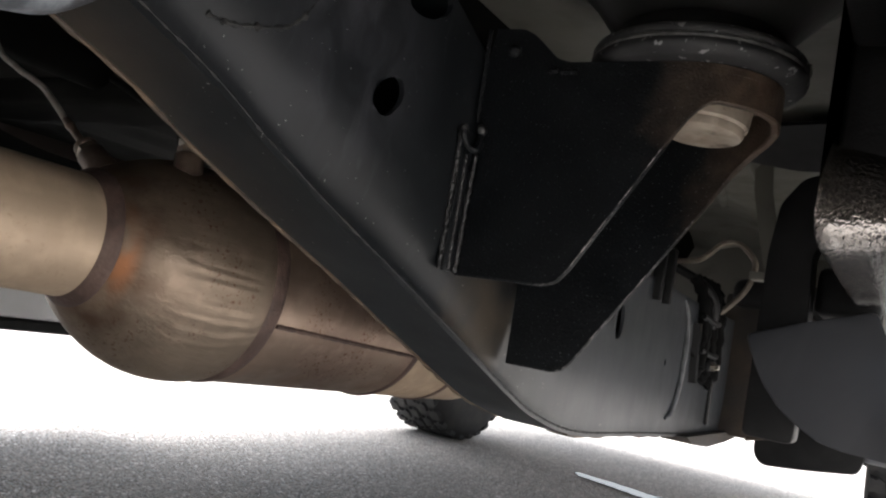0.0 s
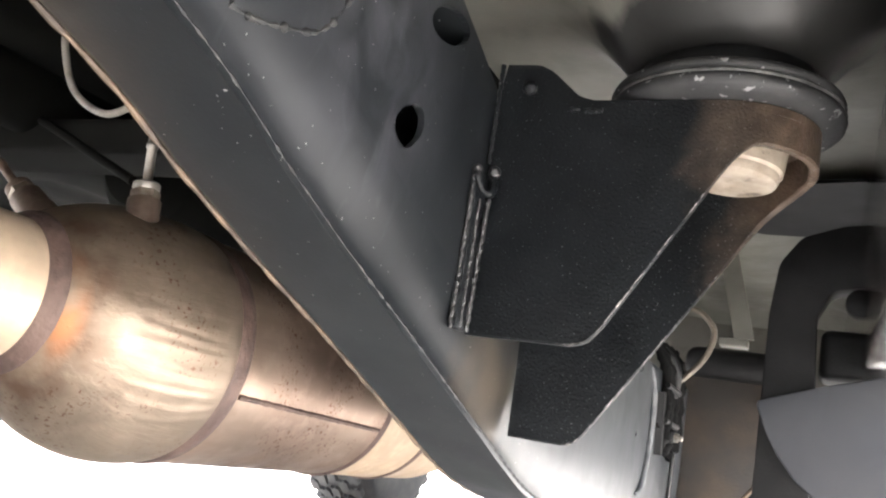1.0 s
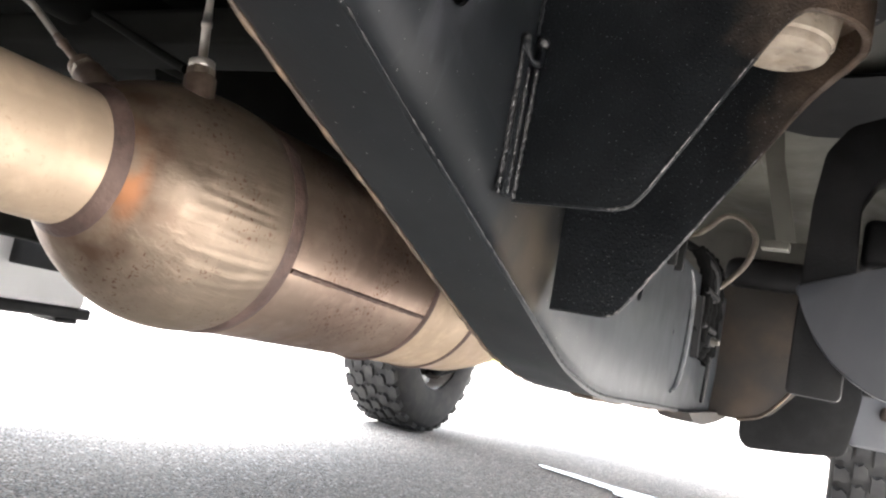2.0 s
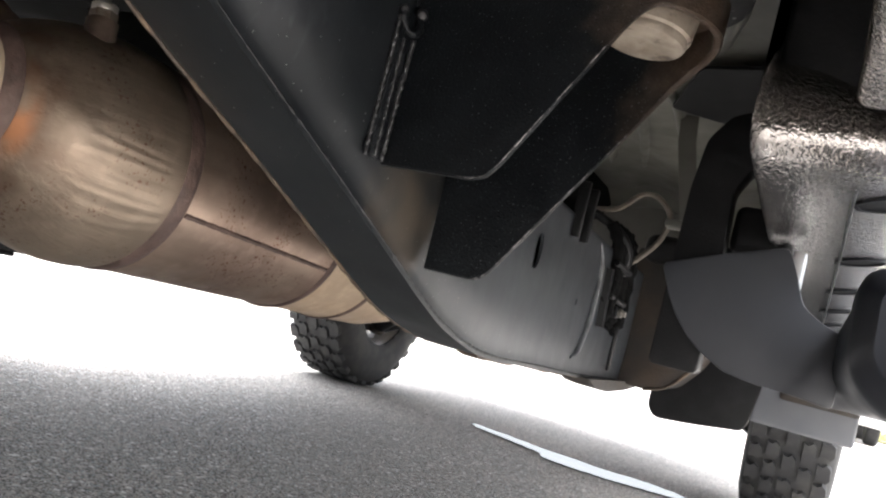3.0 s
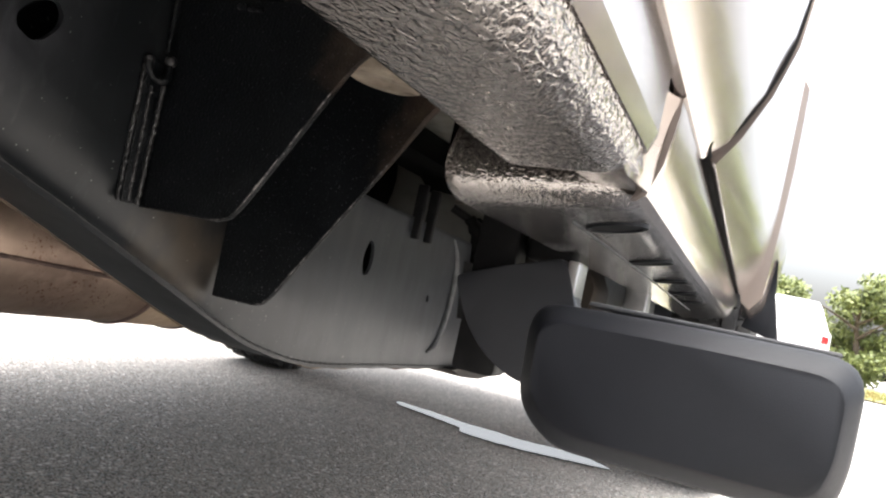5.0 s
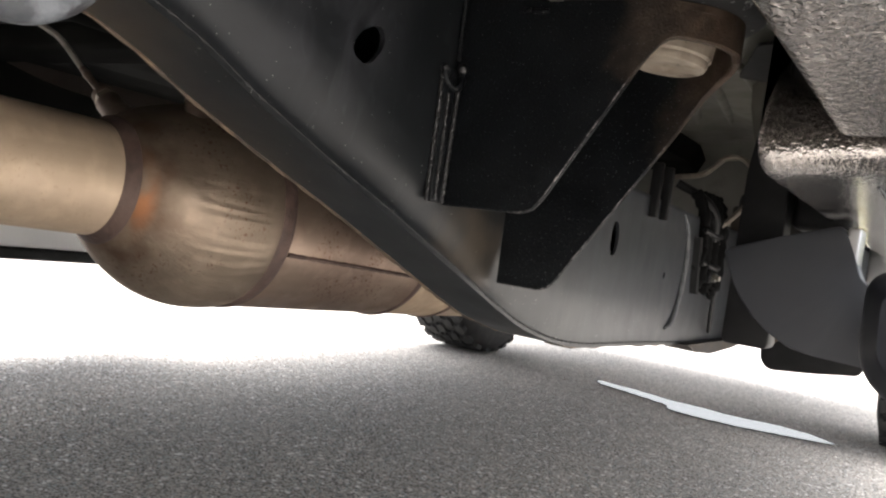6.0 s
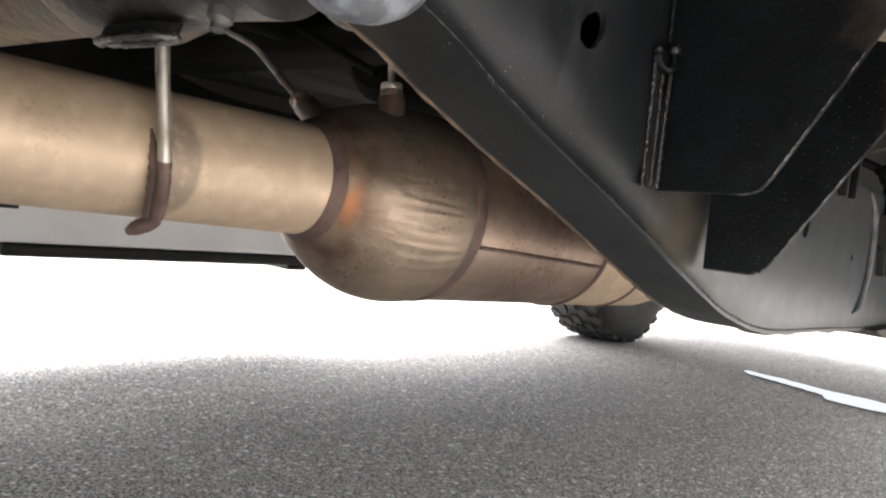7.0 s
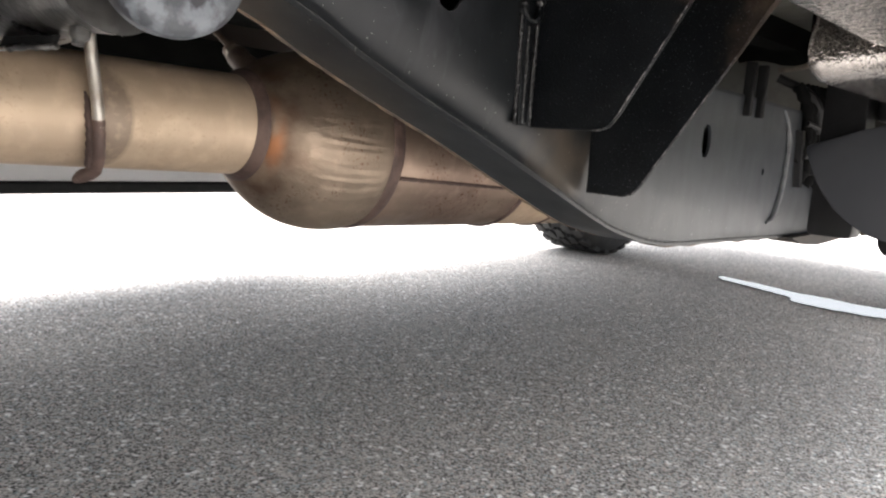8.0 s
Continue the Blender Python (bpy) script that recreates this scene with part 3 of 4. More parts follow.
part("near_plate", skirt(near_side), M_BRACKET, mount)
part("far_plate", skirt(far_side), M_BRACKET, mount)
part("rounded_tip", skirt(tip), M_BRACKET, mount, "brown rusting rounded tip")
bm = plate(rounded([(0, 0.003), (0.1975, 0.003), (0.1975, 0.112), (0, 0.112)], [0, 0.053, 0.053, 0], 10), [ellipse(TIP_X, TIP_R, 0.036, 0.036, 32)], 0.005, lambda u, v, w: (u, v, 0.641 + w))
part("top_plate", bm, M_BRACKET, mount)
part("weld_strip", plate(rounded([(-0.019, 0.487), (-0.003, 0.487), (-0.005, 0.592), (-0.023, 0.592)], 0.003), [], 0.004, lambda u, v, w: (0.0005 + w, u, v), 0.001), M_BRACKET, mount, "flat welded lap strip")


def bead(x0, y0, x1, y1, z0, z1, r, seed):
    """A run of overlapping weld drops, ragged in width and line."""
    rng = random.Random(seed)
    n = int((z1 - z0) / 0.0016)
    pts = [(x0 + (x1 - x0) * k / n + rng.uniform(-0.0004, 0.0004), y0 + (y1 - y0) * k / n + 0.0009 * noise.noise((0, k * 0.3, seed)), z0 + (z1 - z0) * k / n) for k in range(n + 1)]
    return tube(pts, lambda t: r * (0.72 + 0.22 * abs(math.sin(t * n * 0.8)) * rng.uniform(0.5, 1.2)), 9, 2)


part("weld_bead", bead(0.0005, -0.0185, 0.002, -0.0235, 0.4875, 0.586, 0.0021, 1), M_BEAD, mount, "rough weld bead")
part("weld_bead", bead(0.005, -0.0035, 0.0065, -0.006, 0.4875, 0.575, 0.0023, 2), M_BEAD, mount, "rough weld bead")
part("weld_bead", bead(0.0045, -0.0125, 0.0052, -0.016, 0.489, 0.572, 0.0016, 3), M_BEAD, mount, "thin weld bead")
part("weld_bead", bead(0.002, -0.004, 0.0045, -0.012, 0.600, 0.668, 0.0018, 4), M_BRACKET, mount, "painted weld bead")
part("weld_hook", tube([(0.003, -0.0225, 0.591), (0.004, -0.0215, 0.584), (0.0065, -0.0175, 0.578), (0.0085, -0.012, 0.577), (0.0095, -0.0075, 0.582), (0.0085, -0.0065, 0.592)], lambda t: 0.0026 + 0.0008 * math.sin(t * 11), 10, 6), M_BRACKET, mount, "hooked end of the weld")
for x, y, z, r in ((0.003, -0.0225, 0.590, 0.0038), (0.0085, -0.0068, 0.5935, 0.0042)):
    part("weld_knob", revolve([(-0.003, r), (0.0005, r), (0.002, r * 0.8), (0.003, r * 0.3)], (x, y, z), (0.5, -1, 0), 14), M_BEAD, mount, "shiny weld knob")
part("weld_knob", revolve([(0, 0.005), (0.003, 0.005), (0.005, 0.003), (0.006, 0.001)], (0.022, -0.002, 0.655), (0.2, -1, 0), 14), M_BRACKET, mount)
for xa, xb, z in ((0.052, 0.058, 0.6405), (0.061, 0.073, 0.6395)):
    part("spatter_spot", tube([(xa, -0.0005, z), ((xa + xb) / 2, -0.0012, z - 0.0004), (xb, -0.0005, z)], 0.0022, 8, 4), M_BRACKET, mount, "painted weld spatter")

for low, y0, xs in ((NEAR_LOW, -0.0004, ((0.062, 0.083), (0.088, 0.112), (0.118, 0.126), (0.131, 0.142))), (FAR_LOW, 2 * TIP_R - 0.006, ((0.044, 0.058), (0.063, 0.085), (0.092, 0.118), (0.128, 0.14)))):
    for xa, xb in xs:
        pts = [(xa + (xb - xa) * k / 8, y0 + 0.0004 * noise.noise((k, xa * 90, 0)), along_keys(low, xa + (xb - xa) * k / 8) + 0.0006) for k in range(9)]
        part("worn_edge", tube(pts, lambda s: 0.0002 + 0.00045 * math.sin(math.pi * s), 6, 1, wobble=0.3), M_CHIP, mount, "bare steel chipped edge")
cushion = thing("body_mount_cushion", "black rubber body mount cushion with dusty ridges", "rubber mount")
part("lower_ring", revolve([(0, 0.055), (0.001, 0.067), (0.003, 0.0725), (0.0055, 0.0752), (0.008, 0.0758), (0.0105, 0.0748), (0.012, 0.0722), (0.0128, 0.0700)], (0.139, TIP_R, 0.647), (0, 0, 1), 96), M_RUBBER, cushion)
part("upper_ring", revolve([(0.0124, 0.0690), (0.0132, 0.0722), (0.0148, 0.0742), (0.0172, 0.0750), (0.0196, 0.0742), (0.0212, 0.0718), (0.022, 0.066), (0.0222, 0.060)], (0.139, TIP_R, 0.647), (0, 0, 1), 96), M_RUBBER, cushion)
part("upper_cushion", revolve([(0.020, 0.060), (0.024, 0.0615), (0.030, 0.061), (0.036, 0.058)], (0.139, TIP_R, 0.647), (0, 0, 1), 64), M_BLACK, cushion, "dark upper cushion half")
part("dusty_ridge", tube([(0.139 + 0.0738 * math.cos(a), TIP_R + 0.0738 * math.sin(a), 0.659) for a in [2 * math.pi * k / 90 for k in range(91)]], 0.0017, 7, 1, wobble=0.12), M_DUST, cushion, "pale dusty ridge")
part("retaining_cup", revolve([(0.0022, 0.003), (0.0016, 0.008), (0.0004, 0.011), (0.0, 0.0265), (0.0012, 0.0292), (0.004, 0.0305), (0.0068, 0.0305), (0.0085, 0.0325), (0.03, 0.034)], (0.147, 0.058, 0.613), (0.06, 0.03, 1), 48), M_WASHER, cushion, "pale scuffed metal retaining cup")

# ---- exhaust ----
exhaust = thing("exhaust_pipe", "tan heat-coloured stainless exhaust pipe with a rusty hanger rod", "exhaust pipe")
AX = Vector((0.045, 0.998, -0.024)).normalized()
P0 = Vector((-0.308, -0.21, 0.4695))
part("pipe", revolve([(-1.8, 0.0518), (-0.6, 0.0518), (0.112, 0.0518)], P0, AX, 80), M_STEEL, exhaust)
hook = [(-0.290, -0.272, 0.4085), (-0.283, -0.269, 0.4125), (-0.272, -0.262, 0.420), (-0.254, -0.268, 0.440), (-0.249, -0.271, 0.465), (-0.2495, -0.275, 0.50), (-0.25, -0.280, 0.54), (-0.252, -0.285, 0.62)]
part("hanger_rod", tube(hook[3:], 0.0052, 14, 8), M_ZINC, exhaust, "bare metal hanger rod")
part("hanger_hook", tube(hook[:5], lambda t: 0.003 + 0.0036 * min(1, 3.5 * t) - 0.0012 * t, 14, 8, wobble=0.05), M_WELD, exhaust, "rusted welded hook of the hanger")
part("burnt_weld", tube([(-0.272, -0.266, 0.4235), (-0.2595, -0.271, 0.446), (-0.259, -0.274, 0.468), (-0.2615, -0.277, 0.487)], lambda s: 0.0055 * (1 - s ** 3 * 0.8), 8, 8, wobble=0.12), M_WELD, exhaust)

conv = thing("catalytic_converter", "heat-stained stainless catalytic converter with rust specks", "catalytic converter")
C0 = Vector((-0.303, 0, 0.4535))
CX = Vector((0.037, 0.999, -0.020)).normalized()
DOME = [(-0.094, 0.0560), (-0.088, 0.0618), (-0.082, 0.0668), (-0.072, 0.0742), (-0.058, 0.0828), (-0.04, 0.0912), (-0.02, 0.0972), (0.0, 0.1004), (0.02, 0.1012), (0.035, 0.1006), (0.045, 0.0990)]
u0 = Vector((1, 0, 0)) - CX * CX.x
u0.normalize()
w0 = u0.cross(CX)
dome_shift = P0 + AX * ((-0.11 - P0.y) / AX.y) - (C0 + CX * (-0.11 / CX.y))


def flute(a, s):
    """Drawn wrinkles of the cone: long creases that fan out on its outer side, faint elsewhere."""
    deg = math.degrees(a)
    fan = deg + 150 * (s + 0.02) * (deg / 60)
    strong = math.exp(-((deg + 12) / 24) ** 2) + 0.25 * math.exp(-((deg - 48) / 16) ** 2)
    along = max(0.0, 1 - abs((s + 0.012 + 0.0004 * deg) / 0.045) ** 2.5)
    wave = math.sin(fan * 0.95 + 2.2 * noise.noise((fan * 0.11, s * 14, 0))) * (0.55 + 0.9 * noise.noise((fan * 0.2, s * 25, 5)))
    return 0.0007 * strong * along * wave + 0.0004 * noise.noise((a * 3, s * 22, 2)) * along


rings = []
for q in spline([(s, r, 0) for s, r in DOME], 6):
    s, r = q.x, q.y
    f = max(0.0, min(1.0, (0.012 - s) / 0.12))
    c = C0 + CX * s + dome_shift * f * f
    ring = []
    for k in range(320):
        a = 2 * math.pi * k / 320 - math.pi
        ring.append(c + (u0 * math.cos(a) + w0 * math.sin(a)) * (r + flute(a, s)))
    rings.append(ring)
part("inlet_cone", loft(rings, caps=False), M_CONE, conv, "drawn cone with crease lines")
part("can", revolve([(0.045, 0.0985), (0.05, 0.0985), (0.17, 0.0985), (0.292, 0.0985), (0.30, 0.1005), (0.306, 0.099)], C0, CX, 128, caps=False), M_CONVERTER, conv)
part("outlet_can", revolve([(0.306, 0.0985), (0.40, 0.0985), (0.41, 0.1005), (0.418, 0.0985), (0.50, 0.0975), (0.56, 0.088), (0.60, 0.07), (0.63, 0.054), (0.66, 0.052), (2.9, 0.052)], C0, CX, 96, caps=False), M_STEEL, conv)
for s, r, w in ((0.052, 0.0992, 0.0075), (0.300, 0.1002, 0.003), (0.410, 0.1002, 0.003)):
    part("weld_ring", revolve([(s - w - 0.003, r - 0.0015), (s - w, r + 0.0006), (s, r + 0.0012), (s + w, r + 0.0006), (s + w + 0.003, r - 0.0015)], C0, CX, 128, caps=False), M_WELD, conv, "heat-blued weld ring")
cc = P0 + AX * ((-0.108 - P0.y) / AX.y)
part("weld_ring", revolve([(0.003, 0.0510), (0.0045, 0.0530), (0.007, 0.0545), (0.0095, 0.0560), (0.0120, 0.0578), (0.0142, 0.0590), (0.0155, 0.0592)], cc, AX, 128, caps=False), M_WELD, conv, "rusted weld ring at the pipe")
seam = []
for k in range(22):
    s = 0.058 + 0.011 * k
    a = math.radians(-19 - 0.25 * k)
    seam.append(C0 + CX * s + Vector((math.cos(a), 0, math.sin(a))) * 0.0985)
part("long_seam", tube(seam, 0.0024, 8, 2, wobble=0.12), M_WELD, conv, "lengthwise weld seam")


def sensor(base, way, cable, tone):
    """A threaded boss with hex nut, slim probe and cable; base is where the nut sits on the boss."""
    way = Vector(way).normalized()
    base = Vector(base)
    s = part("sensor", revolve([(-0.034, 0.0150), (-0.022, 0.0142), (-0.0195, 0.0130), (-0.0015, 0.0126), (0.0, 0.0116)], base, way, 32), M_BOSS, conv, "heat-browned sensor boss")
    part("hex_nut", revolve([(0.0, 0.0098), (0.0012, 0.0112), (0.0062, 0.0112), (0.0072, 0.0102)], base, way, 6), M_NUT, s, "browned hex nut")
    part("collar", revolve([(0.0070, 0.0098), (0.0078, 0.0104), (0.0122, 0.0104), (0.0132, 0.0092), (0.0135, 0.0042)], base, way, 24), tone, s, "bright knurled collar")
    part("probe", revolve([(0.013, 0.0036), (0.041, 0.0036), (0.042, 0.0044), (0.0455, 0.0044), (0.0465, 0.0036), (0.054, 0.0034)], base, way, 16), tone, s, "bright metal probe")
    part("cable", tube([base + way * 0.050, base + way * 0.057, *[Vector(c) for c in cable]], 0.0031, 10, 8), M_HOSE, s, "pale braided cable")


sensor((-0.2715, -0.026, 0.5565), (-0.12, -0.02, 1), [(-0.2795, -0.0275, 0.625), (-0.2845, -0.0285, 0.633), (-0.299, -0.03, 0.635), (-0.334, -0.03, 0.626), (-0.376, -0.03, 0.645), (-0.401, -0.03, 0.68), (-0.409, -0.03, 0.71), (-0.40, -0.02, 0.745)], M_ZINC)
# Browned like its boss; the shade on collar and probe is in that colour too.
sensor((-0.352, -0.066, 0.542), (-0.85, -0.05, 0.58), [(-0.436, -0.07, 0.600), (-0.463, -0.07, 0.612), (-0.513, -0.06, 0.628), (-0.58, -0.05, 0.66), (-0.64, -0.04, 0.745)], M_BOSS)

line = thing("brake_line", "thin dark brake line running under the floor", "brake line")
# Pipe takes the near-black too: the shade it lies in is its colour.
part("pipe", tube([(-0.43, 0.1, 0.61), (-0.492, 0.1, 0.635), (-0.587, 0.1, 0.674), (-0.692, 0.1, 0.713), (-0.78, 0.1, 0.752)], 0.005, 10, 6), M_SHADE, line)

# ---- crossmember under the rail, behind the mount ----
cross = thing("torsion_crossmember", "grey cast crossmember with a rounded end under the rail", "crossmember")
part("tube", revolve([(-1.15, 0.029), (0.02, 0.029), (0.055, 0.031)], (0.0, -0.412, 0.541), (1, 0.02, 0), 48), M_CAST, cross)
part("end_cup", revolve([(0.012, 0.026), (0.014, 0.032), (0.020, 0.0355), (0.028, 0.0365), (0.034, 0.0355), (0.0375, 0.032), (0.0385, 0.026), (0.038, 0.001)], (0.06, -0.402, 0.546), (1, 0.03, -0.02), 56), M_CUP, cross, "pale mottled end cup")
bm = revolve([(-0.075, 0.014), (-0.07, 0.026), (-0.058, 0.034), (-0.04, 0.039), (-0.015, 0.0405), (0.01, 0.0375), (0.03, 0.033), (0.045, 0.031), (0.05, 0.028)], (-0.02, -0.412, 0.546), (1, 0.0, 0.0), 64)
for v in bm.verts:
    v.co += Vector((0, 0, 1)) * 0.003 * noise.noise(v.co * 45) + Vector((0, 1, 0)) * 0.004 * noise.noise(v.co * 35)
part("casting", bm, M_CAST, cross, "lumpy glossy cast housing")
ring = []
for k in range(41):
    a = 2 * math.pi * k / 40
    ring.append(Vector((-0.016 + 0.025 * math.cos(a), -0.4225 + 0.010 * math.sin(a), 0.5035 + 0.0015 * math.sin(a) + 0.0008 * noise.noise((k * 0.6, 0, 0)))))
lip = part("drain_lip", tube(ring, 0.0016, 8, 1, wobble=0.25), M_CAST, cross, "ragged open drain lip")
# No hole here: a solid disc whose black is the shade inside.
part("opening", loft([[p.copy() for p in ring[:-1]], [p + Vector((0, 0.002, 0.006)) for p in ring[:-1]]]), M_GAP, lip, "black disc standing for the shaded drain opening")
part("bolt", revolve([(0, 0.005), (0.004, 0.005), (0.006, 0.003), (0.008, 0.003)], (0.038, -0.42, 0.512), (0.1, -0.2, -1), 12), M_CAST, cross)

# ---- running boards ----
board = thing("running_board", "dark grey plastic running board with rounded end cap", "running board", group="running boards")
out = rounded([(0.310, 0.480), (0.400, 0.4835), (0.486, 0.484), (0.485, 0.425), (0.478, 0.401), (0.40, 0.4005), (0.335, 0.4005), (0.312, 0.421)], [0.018, 0.03, 0.022, 0.03, 0.02, 0.03, 0.02, 0.03], 6)
mid = Vector((0.40, 0.445))


def grown(loop, d):
    return [Vector((mid.x + (p.x - mid.x) * (1 - d / 0.088), mid.y + (p.y - mid.y) * (1 - d / 0.038))) for p in loop]


rings = [[Vector((p.x, y, p.y)) for p in grown(out, d)] for y, d in ((-0.030, 0.0105), (-0.0295, 0.010), (-0.0275, 0.0085), (-0.018, 0.003), (-0.014, 0.001), (-0.009, 0.0), (0.03, 0.0))]
part("end_cap", loft(rings), M_PLASTIC, board, "moulded end cap with chamfered rim")
rings = [[Vector((p.x, y, p.y)) for p in grown(out, 0.002)] for y in (0.028, 0.6, 1.75)]
part("deck", loft(rings), M_PLASTIC, board)
part("tread_strip", box(0.33, 0.478, 0.05, 1.7, 0.4835, 0.487, 0.0015), M_TREAD, board, "grey ribbed tread strip, paled to brighten the rocker's reflection")
shield = [(0.161, 0.490), (0.212, 0.5085), (0.262, 0.524), (0.272, 0.503), (0.282, 0.478), (0.300, 0.466), (0.32, 0.46), (0.32, 0.40), (0.29, 0.4035), (0.25, 0.4055), (0.232, 0.4085), (0.212, 0.419), (0.196, 0.431), (0.181, 0.449), (0.171, 0.468)]
bm = plate(rounded(shield, 0.006, 3), [], 0.03, lambda u, v, w: (u, 0.25 + w + 0.05 * max(0, 0.262 - u), v), 0.0015)
part("arm_shield", bm, M_SHIELD, board, "rounded grey plastic arm shield")
part("arm_edge", box(0.2655, 0.2765, 0.252, 0.29, 0.478, 0.523, 0.002), M_ALLOY, board, "bright metal mounting post")
part("mounting_post", box(0.225, 0.262, 0.88, 0.93, 0.45, 0.545, 0.003), M_ALLOY, board, "bright metal mounting post")
part("mounting_arm", box(0.225, 0.33, 0.88, 0.93, 0.425, 0.455, 0.004), M_BLACK, board)
carm = [(0.163, 0.40), (0.164, 0.57), (0.169, 0.618), (0.186, 0.643), (0.219, 0.655), (0.262, 0.660), (0.262, 0.600), (0.244, 0.602), (0.214, 0.596), (0.203, 0.574), (0.207, 0.48), (0.207, 0.40)]
bm = plate(rounded(carm, 0.006, 3), [], 0.035, lambda u, v, w: (u, 0.29 + w, v), 0.0015)
part("swing_arm", bm, M_BLACK, board, "black cast swing arm")
part("pivot", revolve([(0, 0.012), (0.012, 0.012), (0.014, 0.009)], (0.236, 0.292, 0.585), (0, -1, 0), 20), M_BLACK, board)
part("motor_cover", box(0.207, 0.262, 0.305, 0.36, 0.52, 0.565, 0.008), M_BLACK, board)

far_board = thing("running_board", "grey running board of the far side, folded down", "running board", group="running boards")
part("deck", box(-1.62, -1.50, -1.2, 0.93, 0.288, 0.45, 0.012, 4), M_SILVER, far_board)
part("lower_lip", box(-1.64, -1.502, 0.1, 0.96, 0.258, 0.29, 0.01, 4), M_BLACK, far_board, "black lower lip")
part("lip_boss", box(-1.60, -1.504, 0.86, 0.925, 0.247, 0.262, 0.006), M_BLACK, far_board)
for y in (0.0, 0.7):
    part("mounting_arm", box(-1.56, -1.30, y, y + 0.05, 0.37, 0.56, 0.004), M_BLACK, far_board)

# ---- cab ----
cab = thing("truck_cab", "tan metallic truck cab seen from below, stone guard coated", "truck cab")


def floor_sheet(x, y):
    """Height of the ribbed floor underside."""
    z = 0.745
    d = math.hypot(x - 0.139, y - TIP_R)
    z -= 0.066 * max(0.0, 1 - max(0.0, d - 0.06) / 0.09) ** 2
    z += 0.012 * max(0, math.sin((x + 0.12) * 26)) * (1 if 0.45 < y < 1.3 else 0)
    if y > 1.25:
        z -= min((y - 1.25) * 0.5, 0.1)
    if x < -0.17:
        z -= 0.04
    if abs(x + 0.55) < 0.2:
        z += 0.06
    return z


nx, ny = 90, 90
grid = [[Vector((-1.43 + 1.72 * i / nx, -0.62 + 2.5 * j / ny, 0)) for i in range(nx + 1)] for j in range(ny + 1)]
for row in grid:
    for v in row:
        v.z = floor_sheet(v.x, v.y)
cut = 66
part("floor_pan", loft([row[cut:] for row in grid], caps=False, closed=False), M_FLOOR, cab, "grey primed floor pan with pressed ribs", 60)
# Same floor sheet, but the dark of the tunnel is put into its colour.
part("tunnel_sheet", loft([row[:cut + 1] for row in grid], caps=False, closed=False), M_SHADE, cab, "near-black floor sheet over the tunnel, shade put into its colour", 60)
# Added sheet that blocks light over the rail; no such part is visible.
part("light_baffle", loft([[Vector((x + dx, y, z)) for x, z, dx in ((-0.085, 0.748, 0), (-0.088, 0.70, 0), (-0.10, 0.645, 0), (-0.10, 0.645, 0.003), (-0.085, 0.70, 0.003), (-0.082, 0.748, 0.003))] for y in (-0.05, 0.1, 0.25, 0.38)]), M_SHADE, cab, "unseen near-black sheet added beside the converter to block light", 60)
# Unseen wall and sill plate, added to keep sky light from leaking in.
part("back_wall", box(-1.46, 0.385, -0.63, -0.60, 0.70, 1.3, 0.004), M_BODY, cab, "unseen tan rear wall closing the cab against light")
part("sill_light_stop", box(0.27, 0.372, -0.61, 1.62, 0.722, 0.742, 0.003), M_BLACK, cab, "unseen plate added to close the sill against light")
part("floor_lining", box(-1.45, 0.3, -0.62, 1.9, 0.84, 0.86, 0.004), M_FLOOR, cab)
for pts in (((0.01, 0.59), (-0.004, 0.754), (-0.056, 1.04)), ((0.062, 0.53), (0.069, 0.60), (0.05, 0.86)), ((-0.049, 0.748), (-0.111, 1.01)), ((0.14, 0.40), (0.16, 0.33), (0.18, 0.265)), ((0.167, 0.42), (0.175, 0.50), (0.183, 0.59))):
    line = spline([(x, y, 0) for x, y in pts], 8)
    if len(line) == 2:
        line = [line[0].lerp(line[1], k / 10) for k in range(11)]
    part("floor_rib", tube([(p.x, p.y, floor_sheet(p.x, p.y) + 0.001) for p in line], lambda s: 0.003 + 0.006 * min(1, 5 * s, 5 * (1 - s)), 10, 1), M_FLOOR, cab, "pressed floor rib")
# Black plate in place of the shaded gap between floor and rocker.
dark = [(0.07, 0.56), (0.127, 0.406), (0.24, 0.38), (0.24, 0.60), (0.13, 0.60)]
part("gap_patch", plate(rounded(dark, 0.01), [], 0.004, lambda u, v, w: (u, v, 0.728 + w)), M_BLACK, cab, "black patch on the floor edge, standing for a shaded gap")
inner = rounded([(0.239, 0.72), (0.239, 0.5295), (0.340, 0.5488), (0.352, 0.5575), (0.361, 0.575), (0.370, 0.600), (0.372, 0.622), (0.36, 0.72)], [0, 0.010, 0.012, 0.004, 0.004, 0.004, 0.003, 0], 5)
rings = []
for y, d in ((0.06, 0.085), (0.02, 0.06), (0.002, 0.043), (-0.008, 0.028), (-0.0135, 0.016), (-0.0135, 0.011), (-0.011, 0.0065), (-0.004, 0.003), (0.007, 0.0005), (0.021, 0.0)):
    rings.append([Vector((x - d * 0.3 * (x > 0.3), y + max(0.0, x - 0.27) * 0.75, z + d * (z < 0.6))) for x, z in inner])
for k in range(1, 20):
    y = 0.1 * k
    rings.append([Vector((x, y, z)) for x, z in inner])
part("rocker_panel", loft(rings, caps=False), M_COAT, cab, "textured stone-guarded rocker panel")
hump = rounded([(0.289, 0.72), (0.289, 0.5465), (0.346, 0.5495), (0.357, 0.557), (0.3655, 0.574), (0.3672, 0.612), (0.3725, 0.632), (0.3725, 0.72)], [0, 0.010, 0.005, 0.004, 0.005, 0.003, 0.002, 0], 6)
